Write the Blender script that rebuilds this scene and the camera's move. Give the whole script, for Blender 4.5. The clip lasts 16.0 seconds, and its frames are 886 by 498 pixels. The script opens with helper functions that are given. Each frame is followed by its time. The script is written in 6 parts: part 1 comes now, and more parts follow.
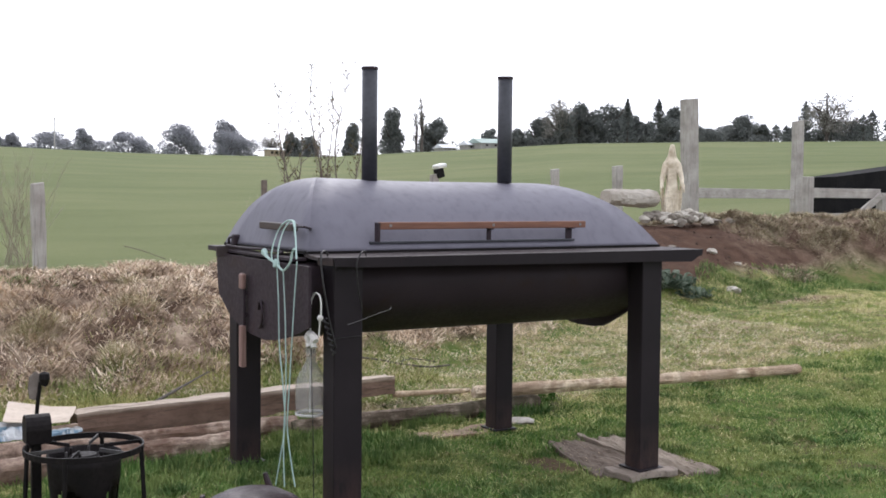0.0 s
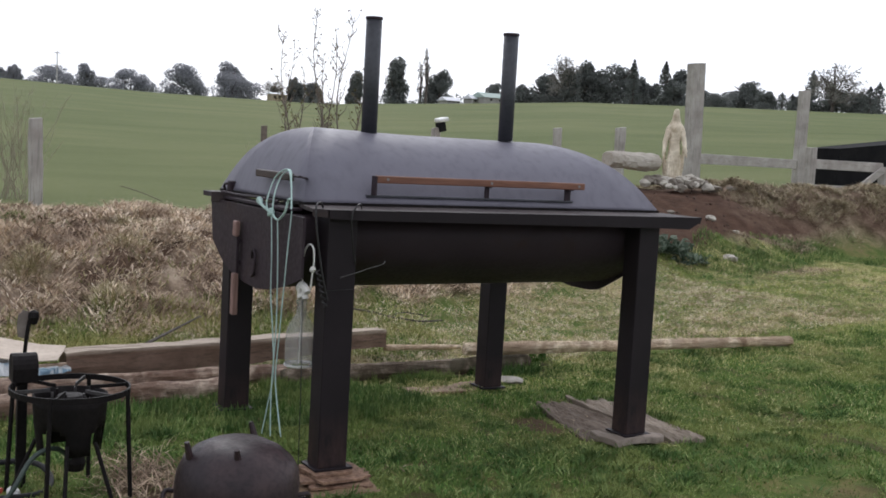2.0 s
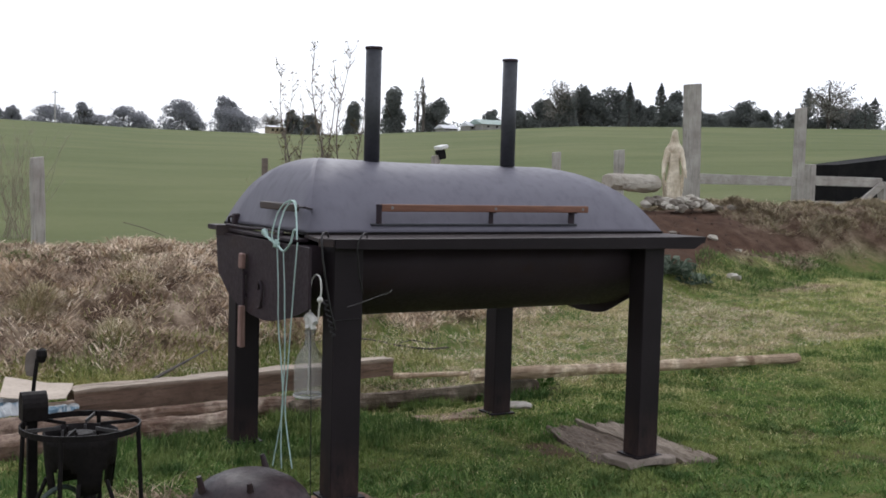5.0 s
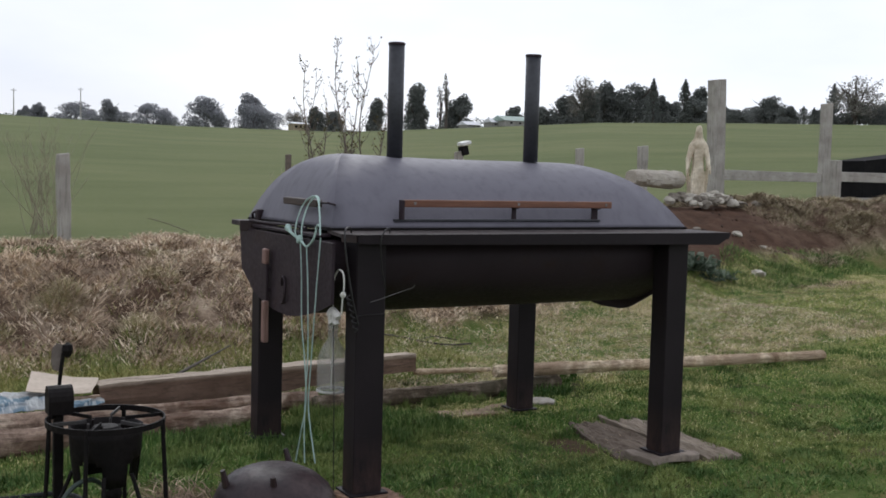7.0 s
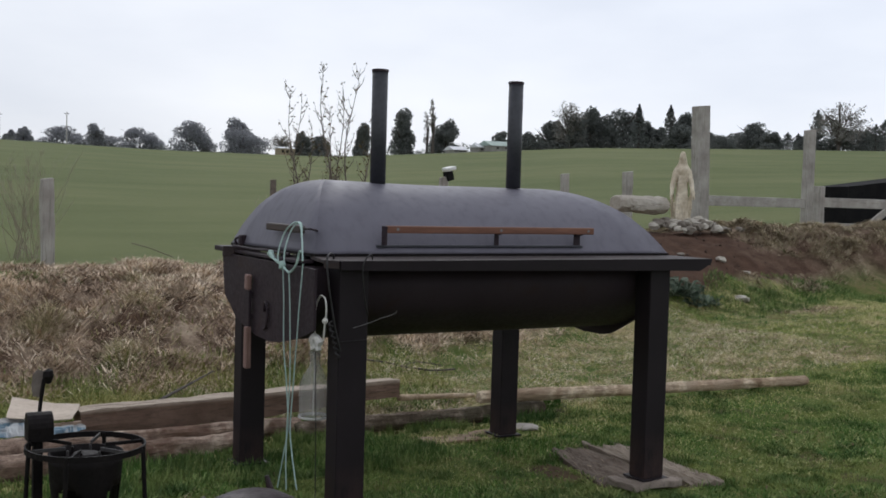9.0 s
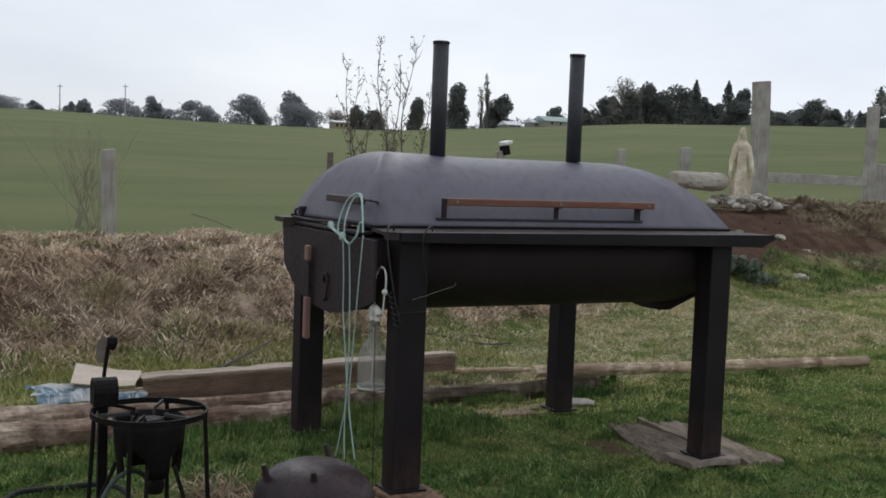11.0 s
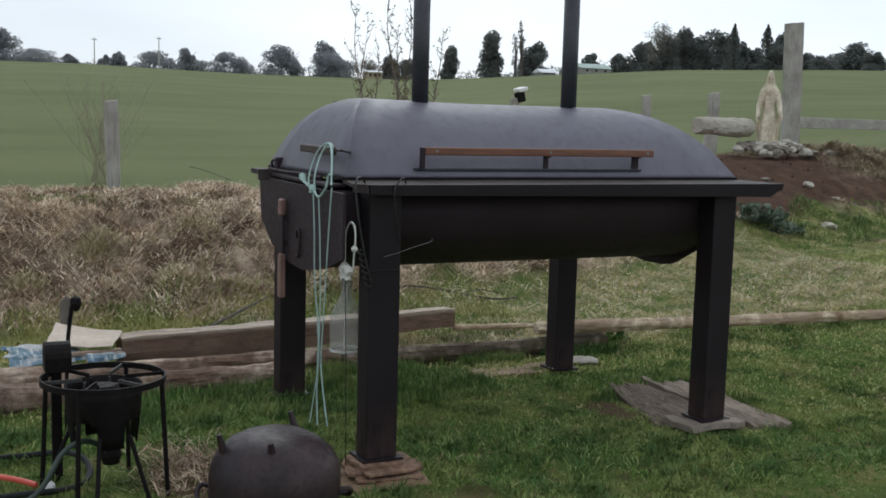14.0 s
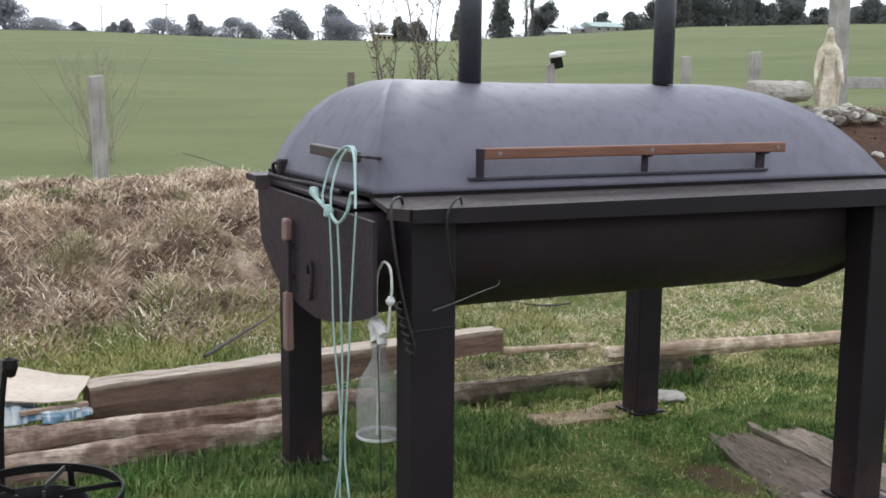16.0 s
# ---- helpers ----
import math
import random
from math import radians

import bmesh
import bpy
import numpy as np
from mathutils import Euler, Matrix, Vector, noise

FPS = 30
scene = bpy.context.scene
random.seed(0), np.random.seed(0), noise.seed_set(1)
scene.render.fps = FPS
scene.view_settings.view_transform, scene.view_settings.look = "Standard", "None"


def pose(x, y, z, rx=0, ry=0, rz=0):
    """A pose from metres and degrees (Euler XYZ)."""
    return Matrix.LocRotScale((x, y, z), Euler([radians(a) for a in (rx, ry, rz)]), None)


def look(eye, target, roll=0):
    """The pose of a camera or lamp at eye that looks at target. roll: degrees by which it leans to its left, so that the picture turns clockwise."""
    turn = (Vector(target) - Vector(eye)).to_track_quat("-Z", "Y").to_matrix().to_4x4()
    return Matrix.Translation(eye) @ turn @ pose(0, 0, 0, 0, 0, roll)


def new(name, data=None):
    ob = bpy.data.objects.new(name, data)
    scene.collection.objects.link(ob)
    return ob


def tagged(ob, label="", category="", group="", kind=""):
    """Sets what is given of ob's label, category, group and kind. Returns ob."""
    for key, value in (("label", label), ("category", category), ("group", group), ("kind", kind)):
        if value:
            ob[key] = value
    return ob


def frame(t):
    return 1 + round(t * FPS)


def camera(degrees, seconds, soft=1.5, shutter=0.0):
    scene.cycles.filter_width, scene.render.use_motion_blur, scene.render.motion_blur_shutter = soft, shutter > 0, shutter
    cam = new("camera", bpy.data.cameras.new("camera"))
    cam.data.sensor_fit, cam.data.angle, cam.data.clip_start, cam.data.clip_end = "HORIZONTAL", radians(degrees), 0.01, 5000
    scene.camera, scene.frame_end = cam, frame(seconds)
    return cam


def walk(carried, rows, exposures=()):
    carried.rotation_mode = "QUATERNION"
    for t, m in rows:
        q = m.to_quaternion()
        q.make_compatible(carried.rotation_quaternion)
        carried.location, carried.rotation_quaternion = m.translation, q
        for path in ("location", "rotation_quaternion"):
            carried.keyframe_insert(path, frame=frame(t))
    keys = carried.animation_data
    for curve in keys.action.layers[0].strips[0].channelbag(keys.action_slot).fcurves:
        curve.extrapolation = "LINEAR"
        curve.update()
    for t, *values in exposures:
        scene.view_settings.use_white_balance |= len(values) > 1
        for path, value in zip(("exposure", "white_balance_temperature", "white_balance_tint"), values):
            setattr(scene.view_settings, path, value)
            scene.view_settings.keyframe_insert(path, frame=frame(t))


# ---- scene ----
cam = camera(44.4, 16.0, 1.72)
PATH = [
    (0, (0.176, 0.749, 1.376), (1.183, 2.475, 1.276), 0.5),
    (0.5, (0.174, 0.729, 1.408), (1.073, 2.512, 1.295), 2.2),
    (1, (0.226, 0.711, 1.388), (1.126, 2.491, 1.248), 2.4),
    (1.5, (0.185, 0.758, 1.385), (1.092, 2.533, 1.224), 2.8),
    (2, (0.204, 0.778, 1.39), (1.213, 2.495, 1.204), 3.2),
    (2.5, (0.203, 0.776, 1.39), (1.226, 2.486, 1.223), 1.8),
    (3, (0.193, 0.769, 1.381), (1.21, 2.481, 1.192), 1.9),
    (3.5, (0.197, 0.797, 1.386), (1.224, 2.504, 1.21), 1.9),
    (4, (0.192, 0.782, 1.386), (1.218, 2.492, 1.24), 1.5),
    (6.5, (0.182, 0.79, 1.382), (1.156, 2.532, 1.247), 1.7),
    (7, (0.184, 0.783, 1.381), (1.155, 2.526, 1.238), 1.5),
    (7.5, (0.187, 0.786, 1.384), (1.162, 2.527, 1.25), 1.4),
    (8, (0.195, 0.779, 1.389), (1.187, 2.512, 1.272), 1.4),
    (8.5, (0.194, 0.763, 1.387), (1.185, 2.497, 1.272), 1.3),
    (9, (0.194, 0.766, 1.388), (1.187, 2.5, 1.291), 1.6),
    (9.5, (0.171, 0.77, 1.379), (1.125, 2.524, 1.27), 2.0),
    (12, (0.17, 0.801, 1.376), (1.076, 2.578, 1.218), 2.2),
    (12.5, (0.17, 0.809, 1.372), (1.082, 2.581, 1.206), 2.2),
    (13, (0.204, 0.82, 1.363), (1.127, 2.586, 1.185), 1.7),
    (13.5, (0.351, 0.868, 1.373), (1.226, 2.66, 1.211), 1.5),
    (14, (0.516, 0.955, 1.374), (1.363, 2.75, 1.134), 1.5),
    (14.5, (0.502, 1.214, 1.344), (1.404, 2.973, 1.04), 2.4),
    (15, (0.525, 1.509, 1.386), (1.488, 3.235, 1.076), 2.5),
    (15.5, (0.715, 1.843, 1.419), (1.552, 3.638, 1.141), 1.7),
    (16, (0.9, 2.151, 1.451), (1.723, 3.947, 1.142), 0.5),
]

EXPOSURES = [(0.0, 0.82, 6230, 14), (0.5, 0.67, 6230, 14), (1.0, 0.46, 6230, 13), (2.0, 0.31, 6230, 12), (3.5, 0.34, 6230, 12), (6.5, 0.1, 6230, 11), (8.0, -0.04, 6230, 10), (9.0, -0.14, 6230, 10), (9.5, -0.24, 6230, 10),
             (12.0, -0.12, 6230, 8), (12.5, -0.12, 6230, 8), (14.0, 0.01, 6080, 5), (14.5, 0.19, 5980, 2), (15.0, 0.37, 5980, 1), (15.5, 0.66, 6100, 6), (16.0, 0.8, 6100, 9)]
walk(cam, [(t, look(eye, target, roll)) for t, eye, target, roll in PATH], EXPOSURES)

# ---- sky and sun: a bright, even overcast ----
world = bpy.data.worlds.new("overcast")
scene.world = world
world.use_nodes = True
wn, wl = world.node_tree.nodes, world.node_tree.links
wn.clear()
sky = wn.new("ShaderNodeTexSky")
sky.sky_type, sky.sun_disc = "NISHITA", False
sky.sun_elevation, sky.sun_rotation = radians(38), radians(20)
dim = wn.new("ShaderNodeMix")
dim.data_type, dim.blend_type = "RGBA", "MULTIPLY"
dim.inputs["Factor"].default_value = 1.0
dim.inputs["B"].default_value = (0.10, 0.10, 0.10, 1)
wl.new(sky.outputs["Color"], dim.inputs["A"])
wtc = wn.new("ShaderNodeTexCoord")
wmap = wn.new("ShaderNodeMapping")
wmap.inputs["Scale"].default_value = (1.0, 1.0, 3.2)
wl.new(wtc.outputs["Generated"], wmap.inputs["Vector"])
wno = wn.new("ShaderNodeTexNoise")
wno.inputs["Scale"].default_value, wno.inputs["Detail"].default_value = 2.2, 6
wl.new(wmap.outputs["Vector"], wno.inputs["Vector"])
wrp = wn.new("ShaderNodeValToRGB")
wrp.color_ramp.elements[0].position, wrp.color_ramp.elements[1].position = 0.32, 0.68
wrp.color_ramp.elements[0].color, wrp.color_ramp.elements[1].color = (0.74, 0.765, 0.83, 1), (0.95, 0.955, 0.985, 1)
wl.new(wno.outputs["Fac"], wrp.inputs["Fac"])
wmx = wn.new("ShaderNodeMix")
wmx.data_type = "RGBA"
wmx.inputs["Factor"].default_value = 0.93
wl.new(dim.outputs["Result"], wmx.inputs["A"])
wdot = wn.new("ShaderNodeVectorMath")
wdot.operation = "DOT_PRODUCT"
wdot.inputs[1].default_value = (0.742, 0.346, 0.574)
wl.new(wtc.outputs["Generated"], wdot.inputs[0])
wglow = wn.new("ShaderNodeMapRange")
for key, v in (("From Min", 0.3), ("From Max", 0.9), ("To Min", 0.84), ("To Max", 1.04)):
    wglow.inputs[key].default_value = v
wl.new(wdot.outputs["Value"], wglow.inputs["Value"])
wveil = wn.new("ShaderNodeMix")
wveil.data_type, wveil.blend_type = "RGBA", "MULTIPLY"
wveil.inputs["Factor"].default_value = 1.0
wl.new(wrp.outputs["Color"], wveil.inputs["A"])
wl.new(wglow.outputs["Result"], wveil.inputs["B"])
wl.new(wveil.outputs["Result"], wmx.inputs["B"])
wbg = wn.new("ShaderNodeBackground")
wbg.inputs["Strength"].default_value = 1.18
wl.new(wmx.outputs["Result"], wbg.inputs["Color"])
wl.new(wbg.outputs[0], wn.new("ShaderNodeOutputWorld").inputs["Surface"])

sun_data = bpy.data.lights.new("sun", "SUN")
sun_data.energy, sun_data.angle, sun_data.color = 0.7, radians(25), (1.0, 0.97, 0.92)
sun = new("sun", sun_data)
sun.matrix_world = look((0, 0, 0), (-math.sin(radians(20)) * math.cos(radians(38)), -math.cos(radians(20)) * math.cos(radians(38)), -math.sin(radians(38))))


# ---- materials ----
class Nodes:
    """A node material with a Principled surface, and short ways to add to it."""

    def __init__(self, name, rough=0.7, metal=0.0):
        self.mat = bpy.data.materials.new(name)
        self.mat.use_nodes = True
        self.n, self.l = self.mat.node_tree.nodes, self.mat.node_tree.links
        self.b = self.n["Principled BSDF"]
        self.b.inputs["Roughness"].default_value = rough
        self.b.inputs["Metallic"].default_value = metal
        tc = self.n.new("ShaderNodeTexCoord")
        self.where = tc.outputs["Object"]

    def world(self):
        self.where = self.n.new("ShaderNodeNewGeometry").outputs["Position"]

    def stretch(self, x, y, z):
        m = self.n.new("ShaderNodeMapping")
        m.inputs["Scale"].default_value = (x, y, z)
        self.l.new(self.where, m.inputs["Vector"])
        return m.outputs["Vector"]

    def noise(self, scale, detail=5, rough=0.6, vec=None):
        t = self.n.new("ShaderNodeTexNoise")
        t.inputs["Scale"].default_value, t.inputs["Detail"].default_value, t.inputs["Roughness"].default_value = scale, detail, rough
        self.l.new(vec or self.where, t.inputs["Vector"])
        return t.outputs["Fac"]

    def ramp(self, fac, *stops):
        r = self.n.new("ShaderNodeValToRGB")
        e = r.color_ramp.elements
        while len(e) < len(stops):
            e.new(0.5)
        for k, (p, c) in enumerate(stops):
            e[k].position = p
            e[k].color = (*c, 1) if len(c) == 3 else c
        self.l.new(fac, r.inputs["Fac"])
        return r.outputs["Color"]

    def span(self, fac, lo, hi, a=0.0, b=1.0):
        m = self.n.new("ShaderNodeMapRange")
        for key, v in (("From Min", lo), ("From Max", hi), ("To Min", a), ("To Max", b)):
            m.inputs[key].default_value = v
        self.l.new(fac, m.inputs["Value"])
        return m.outputs["Result"]

    def mix(self, fac, a, b, mode="MIX"):
        m = self.n.new("ShaderNodeMix")
        m.data_type, m.blend_type = "RGBA", mode
        for key, v in (("Factor", fac), ("A", a), ("B", b)):
            if isinstance(v, (int, float)):
                m.inputs[key].default_value = v
            elif isinstance(v, tuple):
                m.inputs[key].default_value = (*v, 1)
            else:
                self.l.new(v, m.inputs[key])
        return m.outputs["Result"]

    def times(self, a, b):
        m = self.n.new("ShaderNodeMath")
        m.operation = "MULTIPLY"
        for k, v in enumerate((a, b)):
            if isinstance(v, (int, float)):
                m.inputs[k].default_value = v
            else:
                self.l.new(v, m.inputs[k])
        return m.outputs[0]

    def island(self):
        return self.n.new("ShaderNodeNewGeometry").outputs["Random Per Island"]

    def chance(self):
        return self.n.new("ShaderNodeObjectInfo").outputs["Random"]

    def attr(self, name):
        a = self.n.new("ShaderNodeAttribute")
        a.attribute_name = name
        return a.outputs["Fac"]

    def color(self, c):
        if isinstance(c, tuple):
            self.b.inputs["Base Color"].default_value = (*c, 1)
        else:
            self.l.new(c, self.b.inputs["Base Color"])
        return self

    def rough(self, v):
        self.l.new(v, self.b.inputs["Roughness"])
        return self

    def bump(self, height, strength=0.3, distance=0.01):
        b = self.n.new("ShaderNodeBump")
        b.inputs["Strength"].default_value, b.inputs["Distance"].default_value = strength, distance
        self.l.new(height, b.inputs["Height"])
        self.l.new(b.outputs["Normal"], self.b.inputs["Normal"])
        return self


def plain(name, lo, hi, scale=8.0, rough=0.7, metal=0.0, bump=0.2, fine=60.0, grain=(1, 1, 1)):
    """Two tones in patches, with a finer grain that also gives relief."""
    m = Nodes(name, rough, metal)
    vec = m.stretch(*grain)
    a, b = m.noise(scale, vec=vec), m.noise(fine, 4, vec=vec)
    c = m.ramp(a, (0.3, lo), (0.7, hi))
    dark = tuple(v * 0.72 for v in lo)
    m.color(m.mix(m.times(m.span(b, 0.45, 0.75), 0.6), c, dark))
    m.rough(m.span(b, 0.3, 0.7, max(0.05, rough - 0.1), min(1, rough + 0.12)))
    return m.bump(b, bump, 0.004).mat


def lid_paint():
    m = Nodes("slate_grey_lid_paint", 0.45)
    a, b = m.noise(2.2), m.noise(40, 5)
    streak = m.noise(6, 5, vec=m.stretch(4, 4, 0.5))
    c = m.ramp(a, (0.3, (0.108, 0.102, 0.127)), (0.7, (0.132, 0.125, 0.153)))
    c = m.mix(m.times(m.span(streak, 0.5, 0.8), 0.35), c, (0.052, 0.048, 0.058))
    m.color(m.mix(m.times(m.span(b, 0.58, 0.75), 0.3), c, (0.13, 0.125, 0.14)))
    m.rough(m.span(streak, 0.3, 0.7, 0.5, 0.62))
    return m.bump(b, 0.04, 0.002).mat


def black_steel():
    m = Nodes("black_painted_steel", 0.6)
    a, b, rust = m.noise(3), m.noise(55, 5), m.noise(5, 6, 0.7)
    c = m.ramp(a, (0.3, (0.031, 0.0222, 0.0268)), (0.7, (0.042, 0.0305, 0.0362)))
    c = m.mix(m.times(m.span(rust, 0.55, 0.72), 0.5), c, (0.036, 0.019, 0.012))
    m.color(m.mix(m.times(m.span(b, 0.62, 0.76), 0.2), c, (0.04, 0.036, 0.036)))
    m.b.inputs["Specular IOR Level"].default_value = 0.13
    m.rough(m.span(b, 0.3, 0.7, 0.42, 0.64))
    return m.bump(b, 0.12, 0.002).mat


def rusting_leg():
    m = Nodes("black_steel_rusting_at_foot", 0.55)
    m.b.inputs["Specular IOR Level"].default_value = 0.18
    a, b, rust = m.noise(3), m.noise(55, 5), m.noise(14, 6, 0.7, m.stretch(1, 1, 0.35))
    sep = m.n.new("ShaderNodeSeparateXYZ")
    m.l.new(m.where, sep.inputs[0])
    low = m.span(sep.outputs["Z"], -0.28, -0.5)
    c = m.ramp(a, (0.3, (0.012, 0.0088, 0.0105)), (0.7, (0.0185, 0.0137, 0.016)))
    c = m.mix(m.times(m.span(rust, 0.62, 0.76), 0.3), c, (0.05, 0.026, 0.018))
    c = m.mix(m.times(m.times(m.span(rust, 0.4, 0.62), low), 0.65), c, (0.07, 0.04, 0.034))
    m.color(m.mix(m.times(m.span(b, 0.62, 0.76), 0.3), c, (0.05, 0.047, 0.05)))
    return m.bump(b, 0.15, 0.002).mat


def rusty_edge():
    m = Nodes("brown_weathered_steel", 0.55)
    a, b = m.noise(5), m.noise(45, 6)
    c = m.ramp(a, (0.3, (0.034, 0.024, 0.024)), (0.7, (0.06, 0.042, 0.038)))
    m.color(m.mix(m.times(m.span(b, 0.55, 0.75), 0.5), c, (0.1, 0.052, 0.032)))
    return m.bump(b, 0.15, 0.002).mat


def shelf_steel():
    m = Nodes("brown_black_shelf_steel", 0.7)
    m.b.inputs["Specular IOR Level"].default_value = 0.22
    a, b, long = m.noise(6), m.noise(45, 6), m.noise(4, 6, 0.7, m.stretch(0.6, 4, 4))
    c = m.ramp(a, (0.3, (0.03, 0.0225, 0.0235)), (0.7, (0.046, 0.036, 0.036)))
    c = m.mix(m.span(long, 0.5, 0.68, 0, 0.6), c, (0.056, 0.036, 0.029))
    m.color(m.mix(m.times(m.span(b, 0.58, 0.75), 0.5), c, (0.09, 0.056, 0.04)))
    m.rough(m.span(b, 0.3, 0.7, 0.55, 0.8))
    return m.bump(b, 0.15, 0.002).mat


def stained_wood(name, lo, hi, axis):
    m = Nodes(name, 0.6)
    vec = m.stretch(*[1.2 if k == axis else 22 for k in range(3)])
    a, b = m.noise(3, 6, vec=vec), m.noise(9, 5, vec=vec)
    m.color(m.mix(m.span(b, 0.5, 0.75, 0, 0.7), m.ramp(a, (0.3, lo), (0.7, hi)), tuple(v * 0.45 for v in lo)))
    return m.bump(b, 0.25, 0.003).mat


def bark_wood(name="peeled_weathered_log", lo=(0.165, 0.11, 0.083), mid=(0.36, 0.262, 0.2), hi=(0.66, 0.53, 0.415), scab=(0.14, 0.078, 0.053), crack=(0.06, 0.04, 0.03)):
    m = Nodes(name, 0.85)
    m.b.inputs["Specular IOR Level"].default_value = 0.15
    vec = m.stretch(1.6, 14, 14)
    a, b, c = m.noise(5.5, 6, 0.7), m.noise(4, 7, 0.75, vec), m.noise(2.6, 4)
    col = m.ramp(a, (0.36, lo), (0.48, mid), (0.6, hi))
    col = m.mix(m.span(c, 0.48, 0.56, 0, 0.8), col, scab)
    m.color(m.mix(m.span(b, 0.5, 0.66, 0, 0.85), col, crack))
    return m.bump(b, 0.9, 0.02).mat


def beam_wood():
    m = Nodes("rough_sawn_beam", 0.85)
    m.b.inputs["Specular IOR Level"].default_value = 0.15
    vec = m.stretch(1.1, 16, 16)
    a, b, top = m.noise(2, 5), m.noise(4, 7, 0.72, vec), m.n.new("ShaderNodeNewGeometry")
    sep = m.n.new("ShaderNodeSeparateXYZ")
    m.l.new(m.where, sep.inputs[0])
    col = m.ramp(a, (0.35, (0.125, 0.08, 0.058)), (0.65, (0.235, 0.158, 0.118)))
    bleach = m.span(sep.outputs["Z"], 0.064, 0.084, 0, 0.65)
    col = m.mix(bleach, col, (0.56, 0.48, 0.39))
    m.color(m.mix(m.span(b, 0.48, 0.66, 0, 0.8), col, (0.08, 0.058, 0.042)))
    return m.bump(b, 0.5, 0.008).mat


def grey_board(name="weathered_grey_timber", lo=(0.27, 0.245, 0.22), hi=(0.47, 0.44, 0.405), axis=2):
    m = Nodes(name, 0.9)
    m.b.inputs["Specular IOR Level"].default_value = 0.15
    vec = m.stretch(*[0.8 if k == axis else 16 for k in range(3)])
    a, b = m.noise(3, 5), m.noise(3, 7, 0.7, vec)
    m.color(m.mix(m.span(b, 0.5, 0.72, 0, 0.7), m.ramp(a, (0.3, lo), (0.7, hi)), tuple(v * 0.4 for v in lo)))
    return m.bump(b, 0.4, 0.008).mat


def ground_soil():
    """Bare ground under the grass: lawn, thatch of the bank, dug soil and the far pasture."""
    m = Nodes("ground", 0.95)
    m.b.inputs["Specular IOR Level"].default_value = 0.08
    m.world()
    big, mid, fine, wide = m.noise(0.9, 5), m.noise(4.5, 6, 0.65), m.noise(26, 6, 0.7), m.noise(0.035, 4)
    lawn = m.ramp(mid, (0.3, (0.055, 0.085, 0.02)), (0.48, (0.085, 0.118, 0.03)), (0.62, (0.15, 0.14, 0.052)), (0.75, (0.115, 0.085, 0.045)))
    lawn = m.mix(m.span(fine, 0.55, 0.75, 0, 0.6), lawn, (0.035, 0.045, 0.018))
    thatch = m.ramp(mid, (0.36, (0.11, 0.075, 0.053)), (0.5, (0.33, 0.25, 0.182)), (0.7, (0.54, 0.44, 0.325)))
    thatch = m.mix(m.span(fine, 0.45, 0.65, 0, 0.6), thatch, (0.1, 0.062, 0.04))
    soil = m.ramp(mid, (0.3, (0.053, 0.0305, 0.0205)), (0.7, (0.103, 0.06, 0.041)))
    soil = m.mix(m.span(fine, 0.55, 0.75, 0, 0.5), soil, (0.04, 0.024, 0.017))
    band = m.noise(0.16, 5, vec=m.stretch(0.5, 1.6, 1))
    past = m.ramp(wide, (0.3, (0.11, 0.134, 0.055)), (0.7, (0.168, 0.177, 0.081)))
    past = m.mix(m.span(band, 0.42, 0.68, 0, 0.55), past, (0.082, 0.108, 0.04))
    past = m.mix(m.span(mid, 0.5, 0.8, 0, 0.3), past, (0.2, 0.2, 0.095))
    c = m.mix(m.attr("thatch"), lawn, thatch)
    c = m.mix(m.attr("soil"), c, soil)
    m.color(m.mix(m.attr("pasture"), c, past))
    return m.bump(fine, 0.6, 0.03).mat


def blades(name, stops, spot, deep=None):
    m = Nodes(name, 0.8)
    m.b.inputs["Specular IOR Level"].default_value = 0.12
    c = m.ramp(m.island(), *stops)
    m.world()
    c = m.mix(m.span(m.noise(1.15, 6, 0.68), 0.46, 0.56, 0, 0.78), c, spot)
    if deep:
        c = m.mix(m.span(m.noise(3.6, 5), 0.5, 0.58, 0, 0.75), c, deep)
    m.color(c)
    return m.mat


def foliage(name, stops):
    m = Nodes(name, 0.85)
    m.b.inputs["Specular IOR Level"].default_value = 0.1
    c = m.ramp(m.island(), *stops)
    m.color(c)
    thin, both = m.n.new("ShaderNodeBsdfTranslucent"), m.n.new("ShaderNodeMixShader")
    m.l.new(c, thin.inputs["Color"])
    both.inputs[0].default_value = 0.5
    m.l.new(m.b.outputs[0], both.inputs[1])
    m.l.new(thin.outputs[0], both.inputs[2])
    m.l.new(both.outputs[0], m.n["Material Output"].inputs["Surface"])
    return m.mat


LID, STEEL, RUSTY, LEG, FLANGE = lid_paint(), black_steel(), rusty_edge(), rusting_leg(), shelf_steel()
FLUE = plain("blue_black_flue_paint", (0.028, 0.029, 0.036), (0.045, 0.046, 0.055), 5, 0.5, 0, 0.06, 50)
GRIP = stained_wood("varnished_red_brown_wood", (0.13, 0.052, 0.03), (0.22, 0.095, 0.055), 0)
PADDLE = stained_wood("dull_red_brown_wood", (0.19, 0.105, 0.085), (0.28, 0.17, 0.145), 2)
DARKGRIP = stained_wood("sooty_brown_wood", (0.035, 0.022, 0.018), (0.06, 0.036, 0.028), 1)
LOG, BEAM, GREY = bark_wood(), beam_wood(), grey_board()
DARKLOG = bark_wood("dark_mossy_log", (0.07, 0.052, 0.037), (0.15, 0.115, 0.082), (0.33, 0.265, 0.205), (0.06, 0.055, 0.032))
